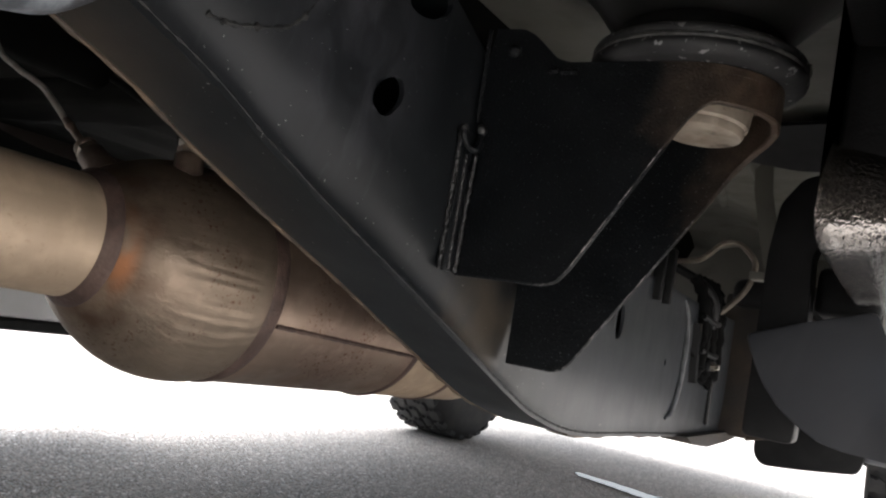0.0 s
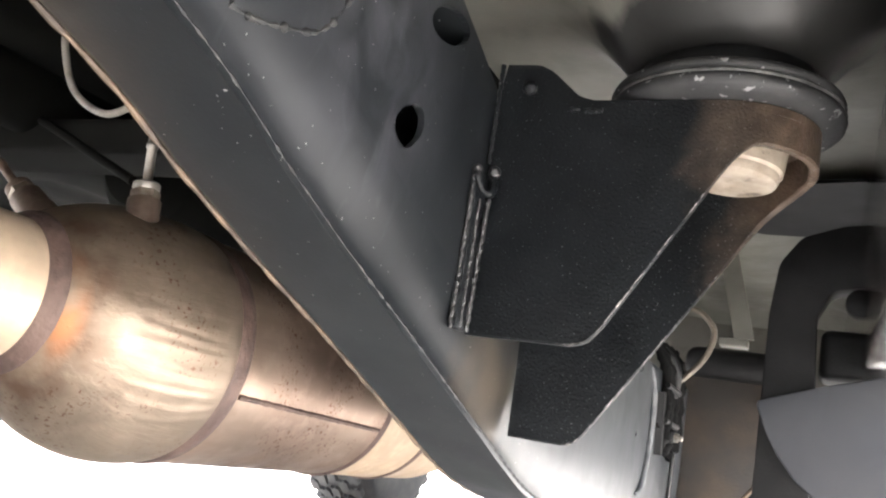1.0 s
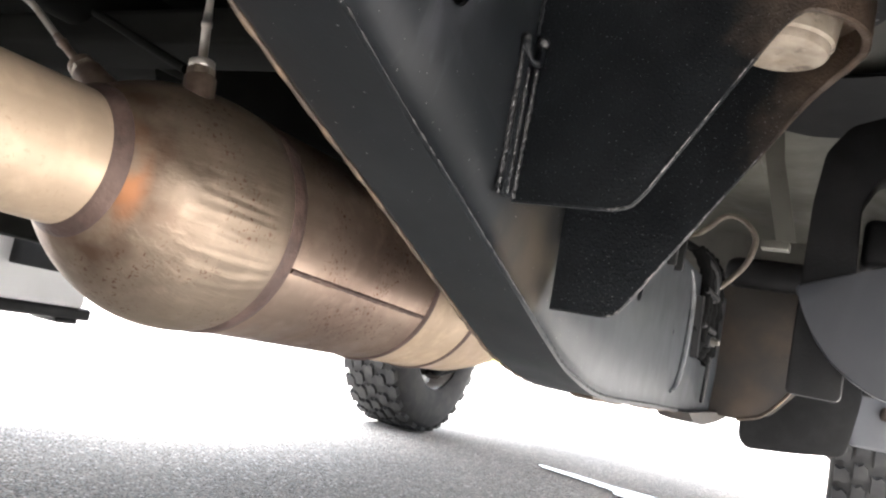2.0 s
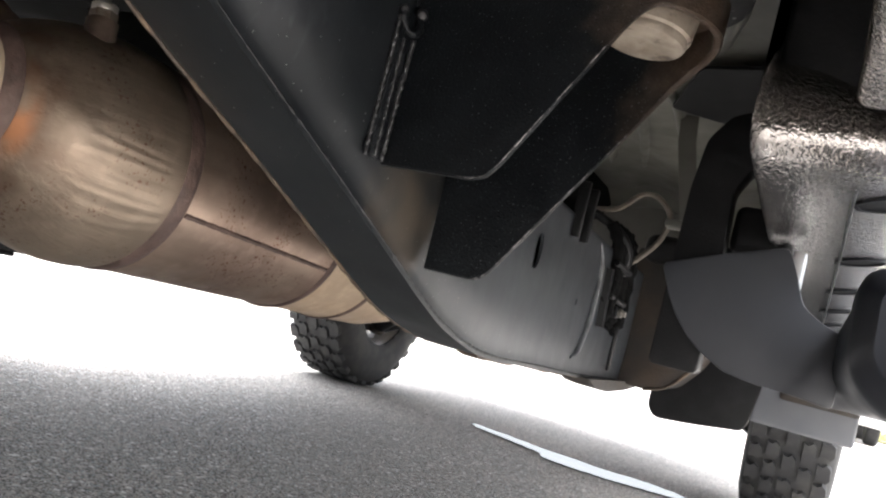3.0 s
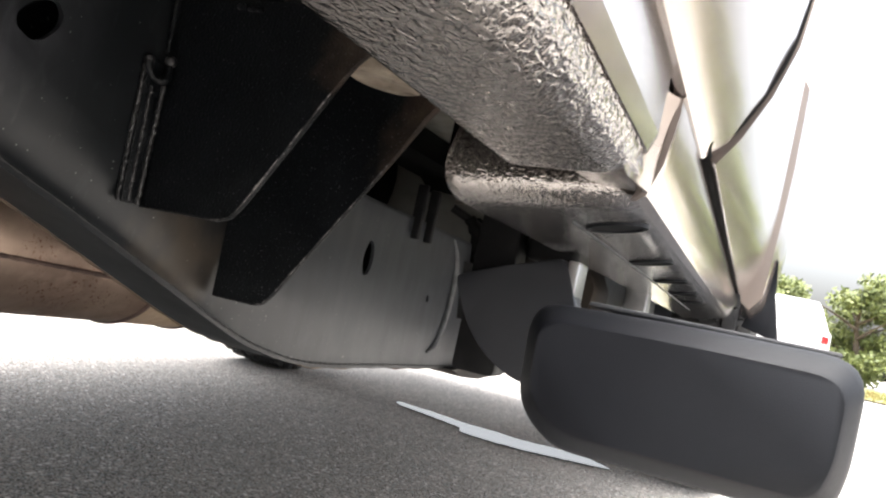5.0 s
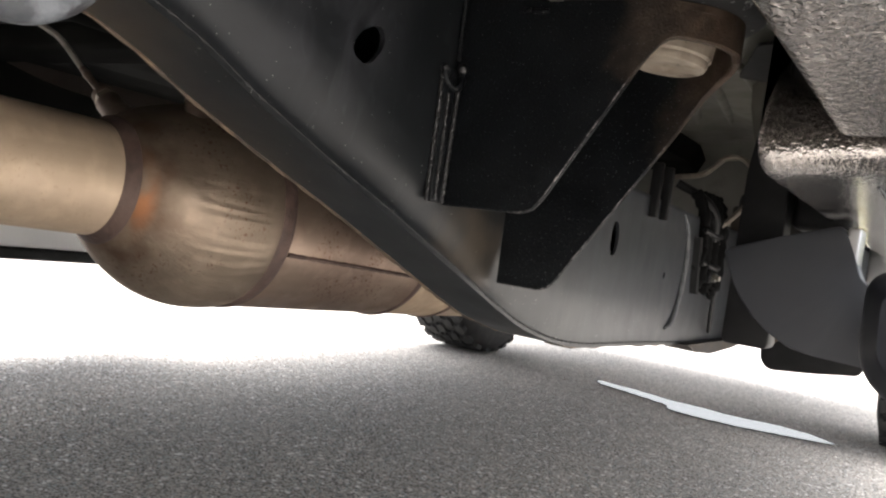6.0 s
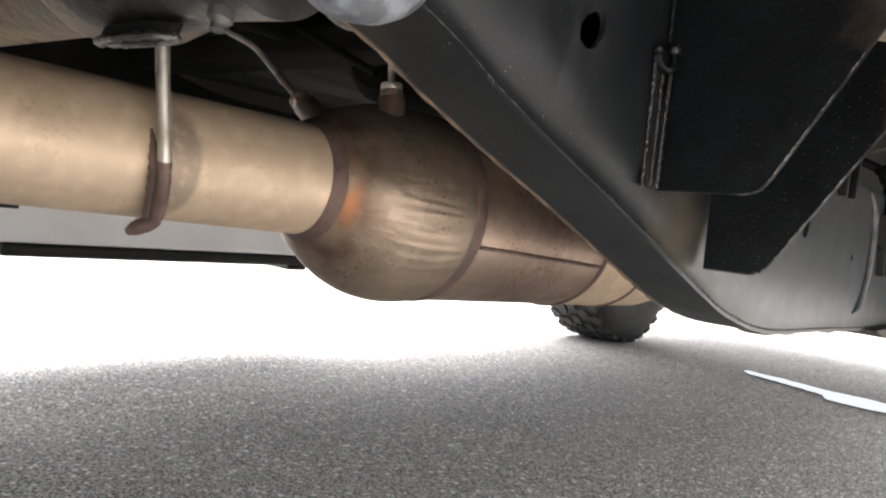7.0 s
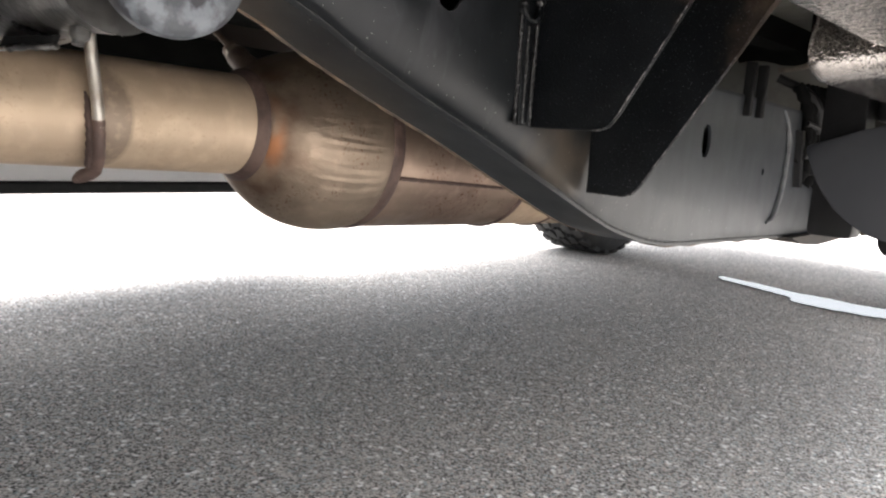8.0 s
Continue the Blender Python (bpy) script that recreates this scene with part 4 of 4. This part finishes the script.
rings = [[Vector((x + (0.325 - x) * s, y, z + d)) for x, z in hump] for y, d, s in ((-0.64, 0, 0), (-0.5, 0, 0), (-0.10, 0, 0), (-0.063, 0, 0), (-0.053, 0.0015, 0.0), (-0.046, 0.005, 0.02), (-0.043, 0.012, 0.04), (-0.042, 0.02, 0.06))]
part("sill_box", loft(rings), M_COAT, cab, "textured stone-guarded sill box")
skin = [(0.3632, 0.5655), (0.3672, 0.5745), (0.3690, 0.612), (0.3710, 0.634), (0.366, 0.634), (0.3660, 0.60), (0.3645, 0.576), (0.3615, 0.5675)]
part("sill_skin", loft([[Vector((x - s, y + (0.634 - z) * 0.2, z)) for x, z in skin] for y, s in ((-0.64, 0), (-0.3, 0), (-0.07, 0), (-0.062, 0.001), (-0.058, 0.003))]), M_BODY, cab, "smooth tan outer skin of the sill", 20)
skin = [(0.3475, 0.5535), (0.3535, 0.5572), (0.3632, 0.575), (0.3702, 0.600), (0.3712, 0.612), (0.369, 0.612), (0.367, 0.60), (0.360, 0.575), (0.350, 0.557)]
part("rocker_skin", loft([[Vector((x - s, y + (0.62 - z) * (1.0 if y < 0.5 else 0), z)) for x, z in skin] for y, s in ((-0.026, 0.004), (-0.024, 0.001), (-0.016, 0), (0.6, 0), (1.7, 0))]), M_BODY, cab, "smooth tan outer skin of the rocker", 20)
arms = [[(0.3525, -0.052, 0.557), (0.3605, -0.054, 0.586), (0.3665, -0.056, 0.606)], [(0.350, -0.03, 0.558), (0.3555, -0.035, 0.586), (0.363, -0.042, 0.606)],
        [(0.3495, -0.004, 0.559), (0.3545, -0.014, 0.586), (0.3625, -0.026, 0.606)], [(0.3545, 0.036, 0.559), (0.3625, 0.012, 0.586), (0.3685, -0.012, 0.606)]]
rings = []
for row in zip(*[spline(r, 5) for r in arms]):
    path = spline(row, 6)
    rings.append([p.copy() for p in path] + [p - Vector((0.034, 0, 0)) for p in path[::-1]])
part("junction_web", loft(rings), M_BODY, cab, "smooth tan web joining sill and rocker")
part("rocker_nose", box(0.315, 0.353, -0.041, 0.04, 0.562, 0.59, 0.005), M_COAT, cab, "stone-guarded nose closing the rocker")
part("rocker_wall", box(0.2405, 0.335, 0.036, 0.3, 0.585, 0.765, 0.004), M_BLACK, cab, "black rear wall of the rocker")
# Blackened box: the dark recess beside the sill put into colour.
part("inner_sill", box(0.243, 0.355, -0.64, 0.02, 0.66, 0.76, 0.006), M_BLACK, cab, "inner sill, the shade of its recess put into the black")
for px, y in ((0.3235, 0.130), (0.320, 0.382), (0.318, 0.62), (0.316, 0.86), (0.314, 1.1)):
    slope = (0.5450 - 0.5295) / (0.320 - 0.239)
    bm = plate(ellipse(px, y, 0.0225, 0.0215, 28), [ellipse(px, y, 0.0195, 0.0185, 28)], 0.003, lambda u, v, w: (u, v, 0.5295 + slope * (u - 0.239) - 0.0018 + w))
    s = part("drain_plug", bm, M_PLASTIC, cab, "round drain plug")
    bm = plate(ellipse(px, y, 0.0197, 0.0187, 28), [], 0.002, lambda u, v, w: (u, v, 0.5295 + slope * (u - 0.239) - 0.0005 + w))
    part("cap", bm, M_BLACK, s, "black rubber cap")
# Rod added in place of a line recessed into the rocker.
part("recess_line", tube([(0.300, 0.085, 0.5395), (0.302, 0.4, 0.538), (0.305, 1.2, 0.532)], 0.0011, 8, 4), M_RIB, cab, "thin dull recessed line along the rocker, built as a rod")

# door and cab corner, swept along the side
door_sec = [(0.370, 0.650), (0.3765, 0.609), (0.381, 0.606), (0.394, 0.628), (0.410, 0.668), (0.422, 0.715), (0.429, 0.79), (0.431, 0.95), (0.425, 1.15), (0.40, 1.16), (0.385, 1.0), (0.372, 0.75)]
rings = []
for k in range(16):
    y = 0.15 + 1.5 * k / 15
    rings.append([Vector((x, y + max(0.0, z - 0.606) * 0.4 * max(0.0, 1 - k / 3), z)) for x, z in door_sec])
part("door", loft(rings), M_BODY, cab, "tan metallic door skin")
part("door_seal", tube([(0.3735, 1.6, 0.611), (0.3735, 0.6, 0.611), (0.3735, 0.142, 0.612), (0.388, 0.146, 0.632), (0.404, 0.160, 0.668), (0.416, 0.180, 0.715), (0.423, 0.21, 0.79)], 0.0042, 10, 8), M_GAP, cab, "black rubber door seal")
corner = [(0.355, 0.70), (0.366, 0.6075), (0.3725, 0.6055), (0.3875, 0.622), (0.405, 0.662), (0.418, 0.712), (0.426, 0.78), (0.429, 1.0), (0.42, 1.15), (0.39, 1.15), (0.36, 0.9)]
rings = []
for k in range(15):
    y = -0.62 + 0.755 * k / 14
    rings.append([Vector((x, y + (max(0.0, z - 0.606) * 0.4 if k == 14 else 0), z)) for x, z in corner])
part("cab_corner", loft(rings), M_BODY, cab, "tan cab corner behind the door")
# Unseen upper shell that keeps the sky's light out.
part("cab_shell", box(-1.53, 0.40, -0.62, 1.65, 1.12, 1.85, 0.12, 5), M_BODY, cab)
part("far_side", box(-1.53, -1.45, -0.62, 1.65, 0.56, 1.2, 0.03), M_BODY, cab)
fend = [(0.36, 0.72), (0.392, 0.56), (0.42, 0.545), (0.452, 0.58), (0.462, 0.72), (0.472, 0.9), (0.47, 1.1), (0.43, 1.15), (0.37, 1.1)]
rings = [[Vector((0.36 + (x - 0.36) * s, y, z + lift)) for x, z in fend] for y, s, lift in ((1.63, 0.78, 0.03), (1.75, 0.95, 0.0), (1.95, 1.08, 0.02), (2.05, 1.12, 0.22), (2.2, 1.15, 0.32), (2.52, 1.15, 0.36), (2.85, 1.15, 0.3), (3.05, 1.1, 0.2), (3.3, 0.95, 0.0), (3.5, 0.75, 0.0))]
part("front_fender", loft(rings), M_BODY, cab, "tan metallic front fender")
flap = rounded([(0.395, 0.535), (0.452, 0.52), (0.486, 0.515), (0.462, 0.62), (0.452, 0.715)], 0.004, 3)
part("mud_guard", plate(flap, [], 0.03, lambda u, v, w: (u, 1.70 + w, v), 0.002), M_PLASTIC, cab, "dark grey plastic mud guard")
rings = [[Vector((-1.10 - v.x, v.y, v.z)) for v in ring] for ring in rings]
part("front_fender", loft(rings), M_BODY, cab, "tan metallic front fender")
# Hood is unseen too; it shuts off light from above the engine bay.
part("hood", box(-1.5, 0.40, 1.6, 3.45, 1.0, 1.22, 0.1, 4), M_BODY, cab)
part("bumper", box(-1.5, 0.42, 3.4, 3.62, 0.52, 0.85, 0.06, 4), M_PLASTIC, cab)
strap = [(0.082, 0.64, 0.745), (0.088, 0.63, 0.705), (0.104, 0.62, 0.645), (0.117, 0.62, 0.594), (0.104, 0.62, 0.589), (0.088, 0.62, 0.582)]
bm = bmesh.new()
loft([[Vector(p) + Vector((dx, dy, 0)) for dx, dy in ((-0.013, 0), (0.011, 0), (0.011, 0.006), (-0.013, 0.006))] for p in strap[:4]], bm)
part("floor_strap", bm, M_FLOOR, cab, "pale sheet metal strap")
part("floor_strap", box(0.086, 0.121, 0.62, 0.645, 0.583, 0.594, 0.002), M_FLOOR, cab, "pale sheet metal strap")
part("firewall", box(-1.3, 0.24, 1.30, 1.34, 0.58, 0.86, 0.01), M_FLOOR, cab)

# Bed stays out of view; it only blocks light from behind the cab.
bed = thing("truck_bed", "unseen truck bed behind the cab, added to block light", "truck bed")
part("bed_floor", box(-1.5, 0.38, -3.4, -0.645, 0.84, 0.88, 0.01), M_FLOOR, bed)
part("bed_front", box(-1.5, 0.38, -0.66, -0.64, 0.70, 1.28, 0.004), M_BODY, bed)
part("bed_side", box(0.36, 0.43, -3.4, -0.645, 0.80, 1.25, 0.03), M_BODY, bed)
part("bed_side", box(-1.53, -1.46, -3.4, -0.645, 0.80, 1.25, 0.03), M_BODY, bed)
for y in (-0.78, -1.7, -2.4):
    part("cross_sill", box(-1.45, 0.35, y, y + 0.07, 0.79, 0.85, 0.01), M_FLOOR, bed)

# ---- engine bay and front ----
# Gearbox is added, not visible; its near-black stands for the shade up there.
gearbox = thing("gearbox", "unseen gearbox added above the exhaust, shade put into its black", "gearbox")
part("housing", revolve([(-0.12, 0.07), (-0.10, 0.09), (0.05, 0.10), (0.3, 0.13), (0.7, 0.16), (0.75, 0.19), (1.6, 0.2), (1.62, 0.17)], (-0.62, 0.4, 0.70), (0, 1, 0), 40), M_SHADE, gearbox)
part("mount_beam", box(-1.06, -0.04, 0.10, 0.19, 0.64, 0.68, 0.01), M_SHADE, gearbox, "gearbox support beam")
part("output_shaft", revolve([(-2.3, 0.04), (-0.12, 0.04)], (-0.62, 0.4, 0.70), (0, 1, 0), 24), M_SHADE, gearbox)

liner = thing("splash_panel", "dark brown dusty splash panel behind the front wheel", "splash panel")
outline = rounded([(-0.02, 0.352), (0.045, 0.350), (0.086, 0.366), (0.122, 0.411), (0.146, 0.466), (0.152, 0.53), (0.13, 0.575), (-0.02, 0.60)], 0.01, 4)
part("panel", plate(outline, [], 0.16, lambda u, v, w: (u, 1.0 + w, v), 0.003), M_DARKRUST, liner)
part("rim", tube([(0.045, 1.0, 0.350), (0.086, 1.0, 0.366), (0.122, 1.0, 0.411), (0.146, 1.0, 0.466), (0.15, 1.0, 0.50)], 0.003, 8, 8), M_RUSTY, liner, "rusty folded rim")
part("upper_box", box(-0.01, 0.16, 0.98, 1.25, 0.575, 0.628, 0.02), M_BLACK, liner)
guard = thing("mud_flap", "black plastic mud flap behind the front wheel", "mud flap")
outline = rounded([(0.024, 0.47), (0.028, 0.314), (0.045, 0.295), (0.12, 0.303), (0.208, 0.316), (0.216, 0.33), (0.228, 0.415), (0.232, 0.50)], [0, 0.02, 0.012, 0.02, 0.012, 0.01, 0.02, 0], 4)
part("flap", plate(outline, [], 0.02, lambda u, v, w: (u, 1.2 + w, v), 0.002), M_BLACK, guard)
part("wing", box(0.217, 0.40, 1.215, 1.23, 0.34, 0.47, 0.006), M_PLASTIC_PALE, guard, "grey plastic wing")
part("brace", box(0.26, 0.40, 1.19, 1.214, 0.395, 0.42, 0.008), M_DARKRUST, guard)

hose = thing("brake_hose", "tan sleeved brake hose looping beside the rail", "hose")
loop = [(-0.076, 0.82, 0.621), (-0.03, 0.82, 0.630), (-0.0, 0.82, 0.657), (0.022, 0.82, 0.661), (0.040, 0.82, 0.651), (0.055, 0.82, 0.628), (0.046, 0.82, 0.589), (0.02, 0.82, 0.555), (0.002, 0.82, 0.537), (0.006, 0.82, 0.50)]
part("sleeve", tube(loop, 0.0045, 10, 8), M_SLEEVE, hose)
part("fitting", revolve([(0, 0.006), (0.012, 0.008), (0.03, 0.008), (0.032, 0.005)], (0.003, 0.82, 0.542), (0.05, 0, -1), 12), M_ZINC, hose, "metal fitting")
part("lower_pipe", tube([(0.006, 0.82, 0.515), (0.012, 0.83, 0.46), (0.01, 0.84, 0.40), (0.006, 0.86, 0.37)], 0.0035, 8, 6), M_BLACK, hose)
part("loom", tube([(-0.04, 0.72, 0.60), (0.0, 0.74, 0.58), (0.016, 0.76, 0.555), (0.012, 0.78, 0.52)], 0.007, 10, 8), M_BLACK, hose, "black wiring loom")
for y in (0.494, 0.538):
    part("bracket", box(-0.004, 0.010, y, y + 0.009, 0.528, 0.60, 0.002), M_BLACK, hose)

loom = thing("wiring_loom", "black taped wiring loom clipped along the rail", "wiring")
for y, low, r, lean in ((0.735, 0.470, 0.009, 0.012), (0.752, 0.442, 0.011, 0.006), (0.771, 0.462, 0.010, -0.006), (0.790, 0.436, 0.012, 0.004), (0.812, 0.450, 0.011, -0.010), (0.835, 0.431, 0.013, 0.006)):
    part("cable", tube([(-0.010, y - lean, 0.590), (0.004, y, 0.560), (0.006, y + lean, 0.515), (0.006, y + lean * 0.4, low + 0.02), (-0.002, y - lean * 0.5, low)], r, 10, 6, wobble=0.12), M_GAP, loom)
for z, y0, y1 in ((0.532, 0.730, 0.83), (0.482, 0.738, 0.846)):
    part("tape", tube([(0.010, y0, z), (0.0175, (y0 + y1) / 2, z - 0.006), (0.011, y1, z - 0.003)], 0.0045, 8, 6), M_BLACK, loom, "black tape band")

# ---- wheels and arms ----
def wheel(x, y, inner, label, name="front_wheel"):
    """inner: +1 where the wheel's inner face looks to +x."""
    w = thing(name, label, "wheel", group="wheels of the truck")
    R, W = 0.385, 0.132
    prof = [(-0.118, 0.205), (-0.13, 0.23), (-W, 0.27), (-0.131, 0.31), (-0.122, 0.345), (-0.108, 0.366), (-0.09, 0.373), (0.09, 0.373), (0.108, 0.366), (0.122, 0.345), (0.131, 0.31), (W, 0.27), (0.13, 0.23), (0.118, 0.205)]
    part("tyre", revolve(prof, (x, y, R), (1, 0, 0), 80, caps=False), M_TYRE, w)
    bm = bmesh.new()
    n = 31
    for i in range(n):
        for c, (u, hw) in enumerate(((-0.095, 0.0215), (-0.048, 0.0205), (0.0, 0.0205), (0.048, 0.0205), (0.095, 0.0215))):
            a = 2 * math.pi * (i + 0.5 * (c % 2) + 0.13 * math.sin(c * 2 + i)) / n
            tw = 0.0305 + 0.004 * math.sin(i * 1.7 + c)
            shape = [(-hw, -tw), (-hw * 0.3, -tw * 0.75), (hw * 0.5, -tw), (hw, -tw * 0.5), (hw * 0.85, tw * 0.6), (hw * 0.2, tw), (-hw * 0.4, tw * 0.7), (-hw, tw * 0.9)]
            lo, hi = [], []
            for px, pt in shape:
                for rr, store, sh in ((0.362, lo, 1.0), (0.385 - 0.004 * (abs(u) > 0.08), hi, 0.92)):
                    b = a + pt * sh / 0.385
                    store.append(bm.verts.new((x + u + px * sh, y + rr * math.sin(b), R + rr * math.cos(b))))
            bm.faces.new(hi)
            for k in range(8):
                bm.faces.new((lo[k], lo[(k + 1) % 8], hi[(k + 1) % 8], hi[k]))
    t = part("tread", bm, M_TYRE, w, "all-terrain tread blocks", 0)
    part("rim", revolve([(-0.11, 0.206), (-0.10, 0.212), (-0.085, 0.198), (0.0, 0.185), (0.085, 0.198), (0.10, 0.212), (0.11, 0.206)], (x, y, R), (1, 0, 0), 64, caps=False), M_ALLOY, w)
    part("rim_face", revolve([(-inner * 0.07, 0.19), (-inner * 0.06, 0.15), (-inner * 0.055, 0.02)], (x, y, R), (1, 0, 0), 48), M_ALLOY, w)
    part("brake_disc", revolve([(0.0, 0.16), (inner * 0.028, 0.16), (inner * 0.03, 0.09), (inner * 0.05, 0.07), (inner * 0.1, 0.05)], (x, y, R), (1, 0, 0), 48), M_DARKRUST, w)
    part("caliper", box(x + inner * 0.0, x + inner * 0.06, y - 0.06, y + 0.06, R - 0.19, R - 0.11, 0.012) if inner > 0 else box(x - 0.06, x, y - 0.06, y + 0.06, R - 0.19, R - 0.11, 0.012), M_ALLOY, w)
    return w


wheel(-1.41, 2.52, 1, "black all-terrain tyre of the far front wheel, on asphalt")
wheel(0.305, 2.52, -1, "black all-terrain tyre of the near front wheel, on asphalt")
# Rear wheels and axle are out of view, added to block light from behind.
wheel(-1.41, -1.28, 1, "black all-terrain tyre of the far rear wheel, on asphalt", "offroad_wheel")
wheel(0.305, -1.28, -1, "black all-terrain tyre of the near rear wheel, on asphalt", "offroad_wheel")
axle = thing("rear_axle", "black steel rear axle between the rear wheels", "axle")
part("axle_tube", revolve([(-0.7, 0.045), (0.7, 0.045)], (-0.55, -1.28, 0.385), (1, 0, 0), 32), M_BLACK, axle)
part("differential", revolve([(-0.17, 0.05), (-0.15, 0.11), (-0.05, 0.15), (0.06, 0.15), (0.15, 0.11), (0.2, 0.06)], (-0.58, -1.28, 0.385), (0, 1, 0), 40), M_BLACK, axle)
for sx in (1, -1):
    arm = thing("control_arm", "black pressed steel lower control arm of the front wheel", "control arm", group="control arms")
    put = (lambda p: (p[0], p[1], p[2])) if sx > 0 else (lambda p: (-1.1 - p[0], p[1], p[2]))
    bm = bmesh.new()
    for y0 in (2.3, 2.74):
        pts = [put(q) for q in ((-0.05, y0, 0.47), (0.05, (y0 + 2.52) / 2, 0.36), (0.215, 2.52, 0.25))]
        tube(pts, 0.03, 12, 6, bm)
    part("arm", bm, M_BLACK, arm)
    part("ball_joint", revolve([(-0.03, 0.02), (-0.02, 0.035), (0.03, 0.03), (0.06, 0.02)], put((0.215, 2.52, 0.25)), (0, 0, 1), 24), M_DARKRUST, arm)

# ---- far surroundings ----
def leafy(rng, centre, size, count, bm):
    for _ in range(count):
        d = Vector((rng.gauss(0, 1), rng.gauss(0, 1), rng.gauss(0, 1))).normalized() * rng.random() ** 0.4
        c = Vector(centre) + Vector((d.x * size[0], d.y * size[1], d.z * size[2]))
        a = Vector((rng.gauss(0, 1), rng.gauss(0, 1), rng.gauss(0, 1))).normalized()
        b = a.orthogonal().normalized() * rng.uniform(0.04, 0.09)
        a = a * rng.uniform(0.08, 0.16)
        vs = [bm.verts.new(c + q) for q in (a, b, -a, -b)]
        bm.faces.new(vs)


def tree(x, y, height, spread, seed):
    rng = random.Random(seed)
    t = thing("tree", "leafy green broad tree beyond the parking ground", "tree", group="trees behind the car park")
    bm = tube([(x, y, -0.05), (x + 0.1, y, height * 0.25), (x - 0.05, y + 0.1, height * 0.55), (x, y, height * 0.8)], lambda s: 0.2 * (1 - 0.8 * s), 10, 5)
    for k in range(7):
        a, z = rng.uniform(0, 6.28), height * rng.uniform(0.2, 0.6)
        tube([(x, y, z), (x + math.cos(a) * spread * 0.4, y + math.sin(a) * spread * 0.4, z + height * 0.12), (x + math.cos(a) * spread * 0.8, y + math.sin(a) * spread * 0.8, z + height * 0.2)], lambda s: 0.08 * (1 - 0.8 * s), 6, 3, bm)
    part("trunk", bm, M_BARK, t)
    bm = bmesh.new()
    for k in range(34):
        a, z = rng.uniform(0, 6.28), rng.uniform(0.08, 0.95)
        rad = spread * (1 - 0.6 * abs(z - 0.45)) * rng.uniform(0.2, 0.95)
        leafy(rng, (x + math.cos(a) * rad, y + math.sin(a) * rad, height * z), (rng.uniform(0.5, 1.0), rng.uniform(0.5, 1.0), rng.uniform(0.35, 0.7)), 240, bm)
    part("crown", bm, M_LEAF, t, "", 0)


for k, (x, y, h, s) in enumerate(((-2.5, 44, 4.2, 2.4), (1.2, 42, 4.4, 2.4), (4.6, 40, 4.9, 2.6), (8.2, 41, 4.7, 2.7), (12.0, 40, 5.2, 2.8), (16.2, 42, 5.0, 2.8), (-6.5, 46, 4.4, 2.5))):
    tree(x, y, h, s, 30 + k)
bm = bmesh.new()
rng = random.Random(5)
bmesh.ops.create_grid(bm, x_segments=60, y_segments=10, size=1)
for v in bm.verts:
    v.co = Vector((v.co.x * 40, 27 + v.co.y * 9, 0.02 + 0.05 * noise.noise(v.co * 9)))
for _ in range(9000):
    c = Vector((rng.uniform(-14, 24), rng.uniform(18.2, 30), 0.0))
    h, q = rng.uniform(0.05, 0.14), rng.uniform(0, 3.14)
    d = Vector((math.cos(q), math.sin(q), 0)) * 0.03
    bm.faces.new([bm.verts.new(p) for p in (c - d, c + d, c + Vector((rng.gauss(0, 0.02), 0, h)))])
tagged(part("grass_verge", bm, M_GRASS, smooth=0), "dry yellow grass verge at the edge of the asphalt", "grass", kind="stuff")

car = thing("parked_car", "white parked car seen from behind across the asphalt", "car")
CXX, CY = 0.62, 13.6
side = rounded([(0.0, 0.42), (0.02, 0.95), (0.12, 1.02), (0.35, 1.05), (0.75, 1.48), (1.0, 1.56), (2.2, 1.54), (2.9, 1.12), (4.2, 0.98), (4.35, 0.75), (4.35, 0.35), (3.9, 0.26), (0.2, 0.28)], 0.14, 5)
rings = []
for s, w in ((-1, 0.80), (-0.97, 0.93), (-0.6, 1.0), (0.6, 1.0), (0.97, 0.93), (1, 0.80)):
    rings.append([Vector((CXX + s * (0.92 - 0.17 * max(0, q.y - 1.0) / 0.5), CY + 2.1 + (q.x - 2.1) * (0.96 + 0.04 * w), 0.28 + (q.y - 0.28) * (0.9 + 0.1 * w))) for q in side])
part("body", loft(rings), M_WHITE, car)
part("rear_window", plate(rounded([(-0.6, 1.1), (0.6, 1.1), (0.52, 1.42), (-0.52, 1.42)], 0.06), [], 0.01, lambda u, v, w: (CXX + u, CY + 0.36 + (v - 1.05) * 0.93 - 0.035 + w, v)), M_GLASS, car)
for s in (-1, 1):
    part("tail_lamp", box(CXX + s * 0.84 - 0.05, CXX + s * 0.84 + 0.05, CY - 0.012, CY + 0.05, 0.84, 0.96, 0.01), M_LAMP, car, "red tail lamp")
    m = part("mirror", box(CXX + s * 0.98 - 0.1, CXX + s * 0.98 + 0.1, CY + 2.7, CY + 2.82, 1.0, 1.14, 0.03), M_WHITE, car)
    for y in (0.85, 3.4):
        wv = part("wheel", revolve([(-0.1, 0.2), (-0.1, 0.3), (-0.07, 0.33), (0.07, 0.33), (0.1, 0.3), (0.1, 0.2)], (CXX + s * 0.80, CY + y, 0.33), (1, 0, 0), 32), M_TYRE, car)
        part("rim", revolve([(s * 0.09, 0.2), (s * 0.105, 0.19), (s * 0.1, 0.02)], (CXX + s * 0.80, CY + y, 0.33), (1, 0, 0), 24), M_ALLOY, wv)
part("bumper", box(CXX - 0.86, CXX + 0.86, CY - 0.05, CY + 0.1, 0.36, 0.6, 0.05), M_WHITE, car)
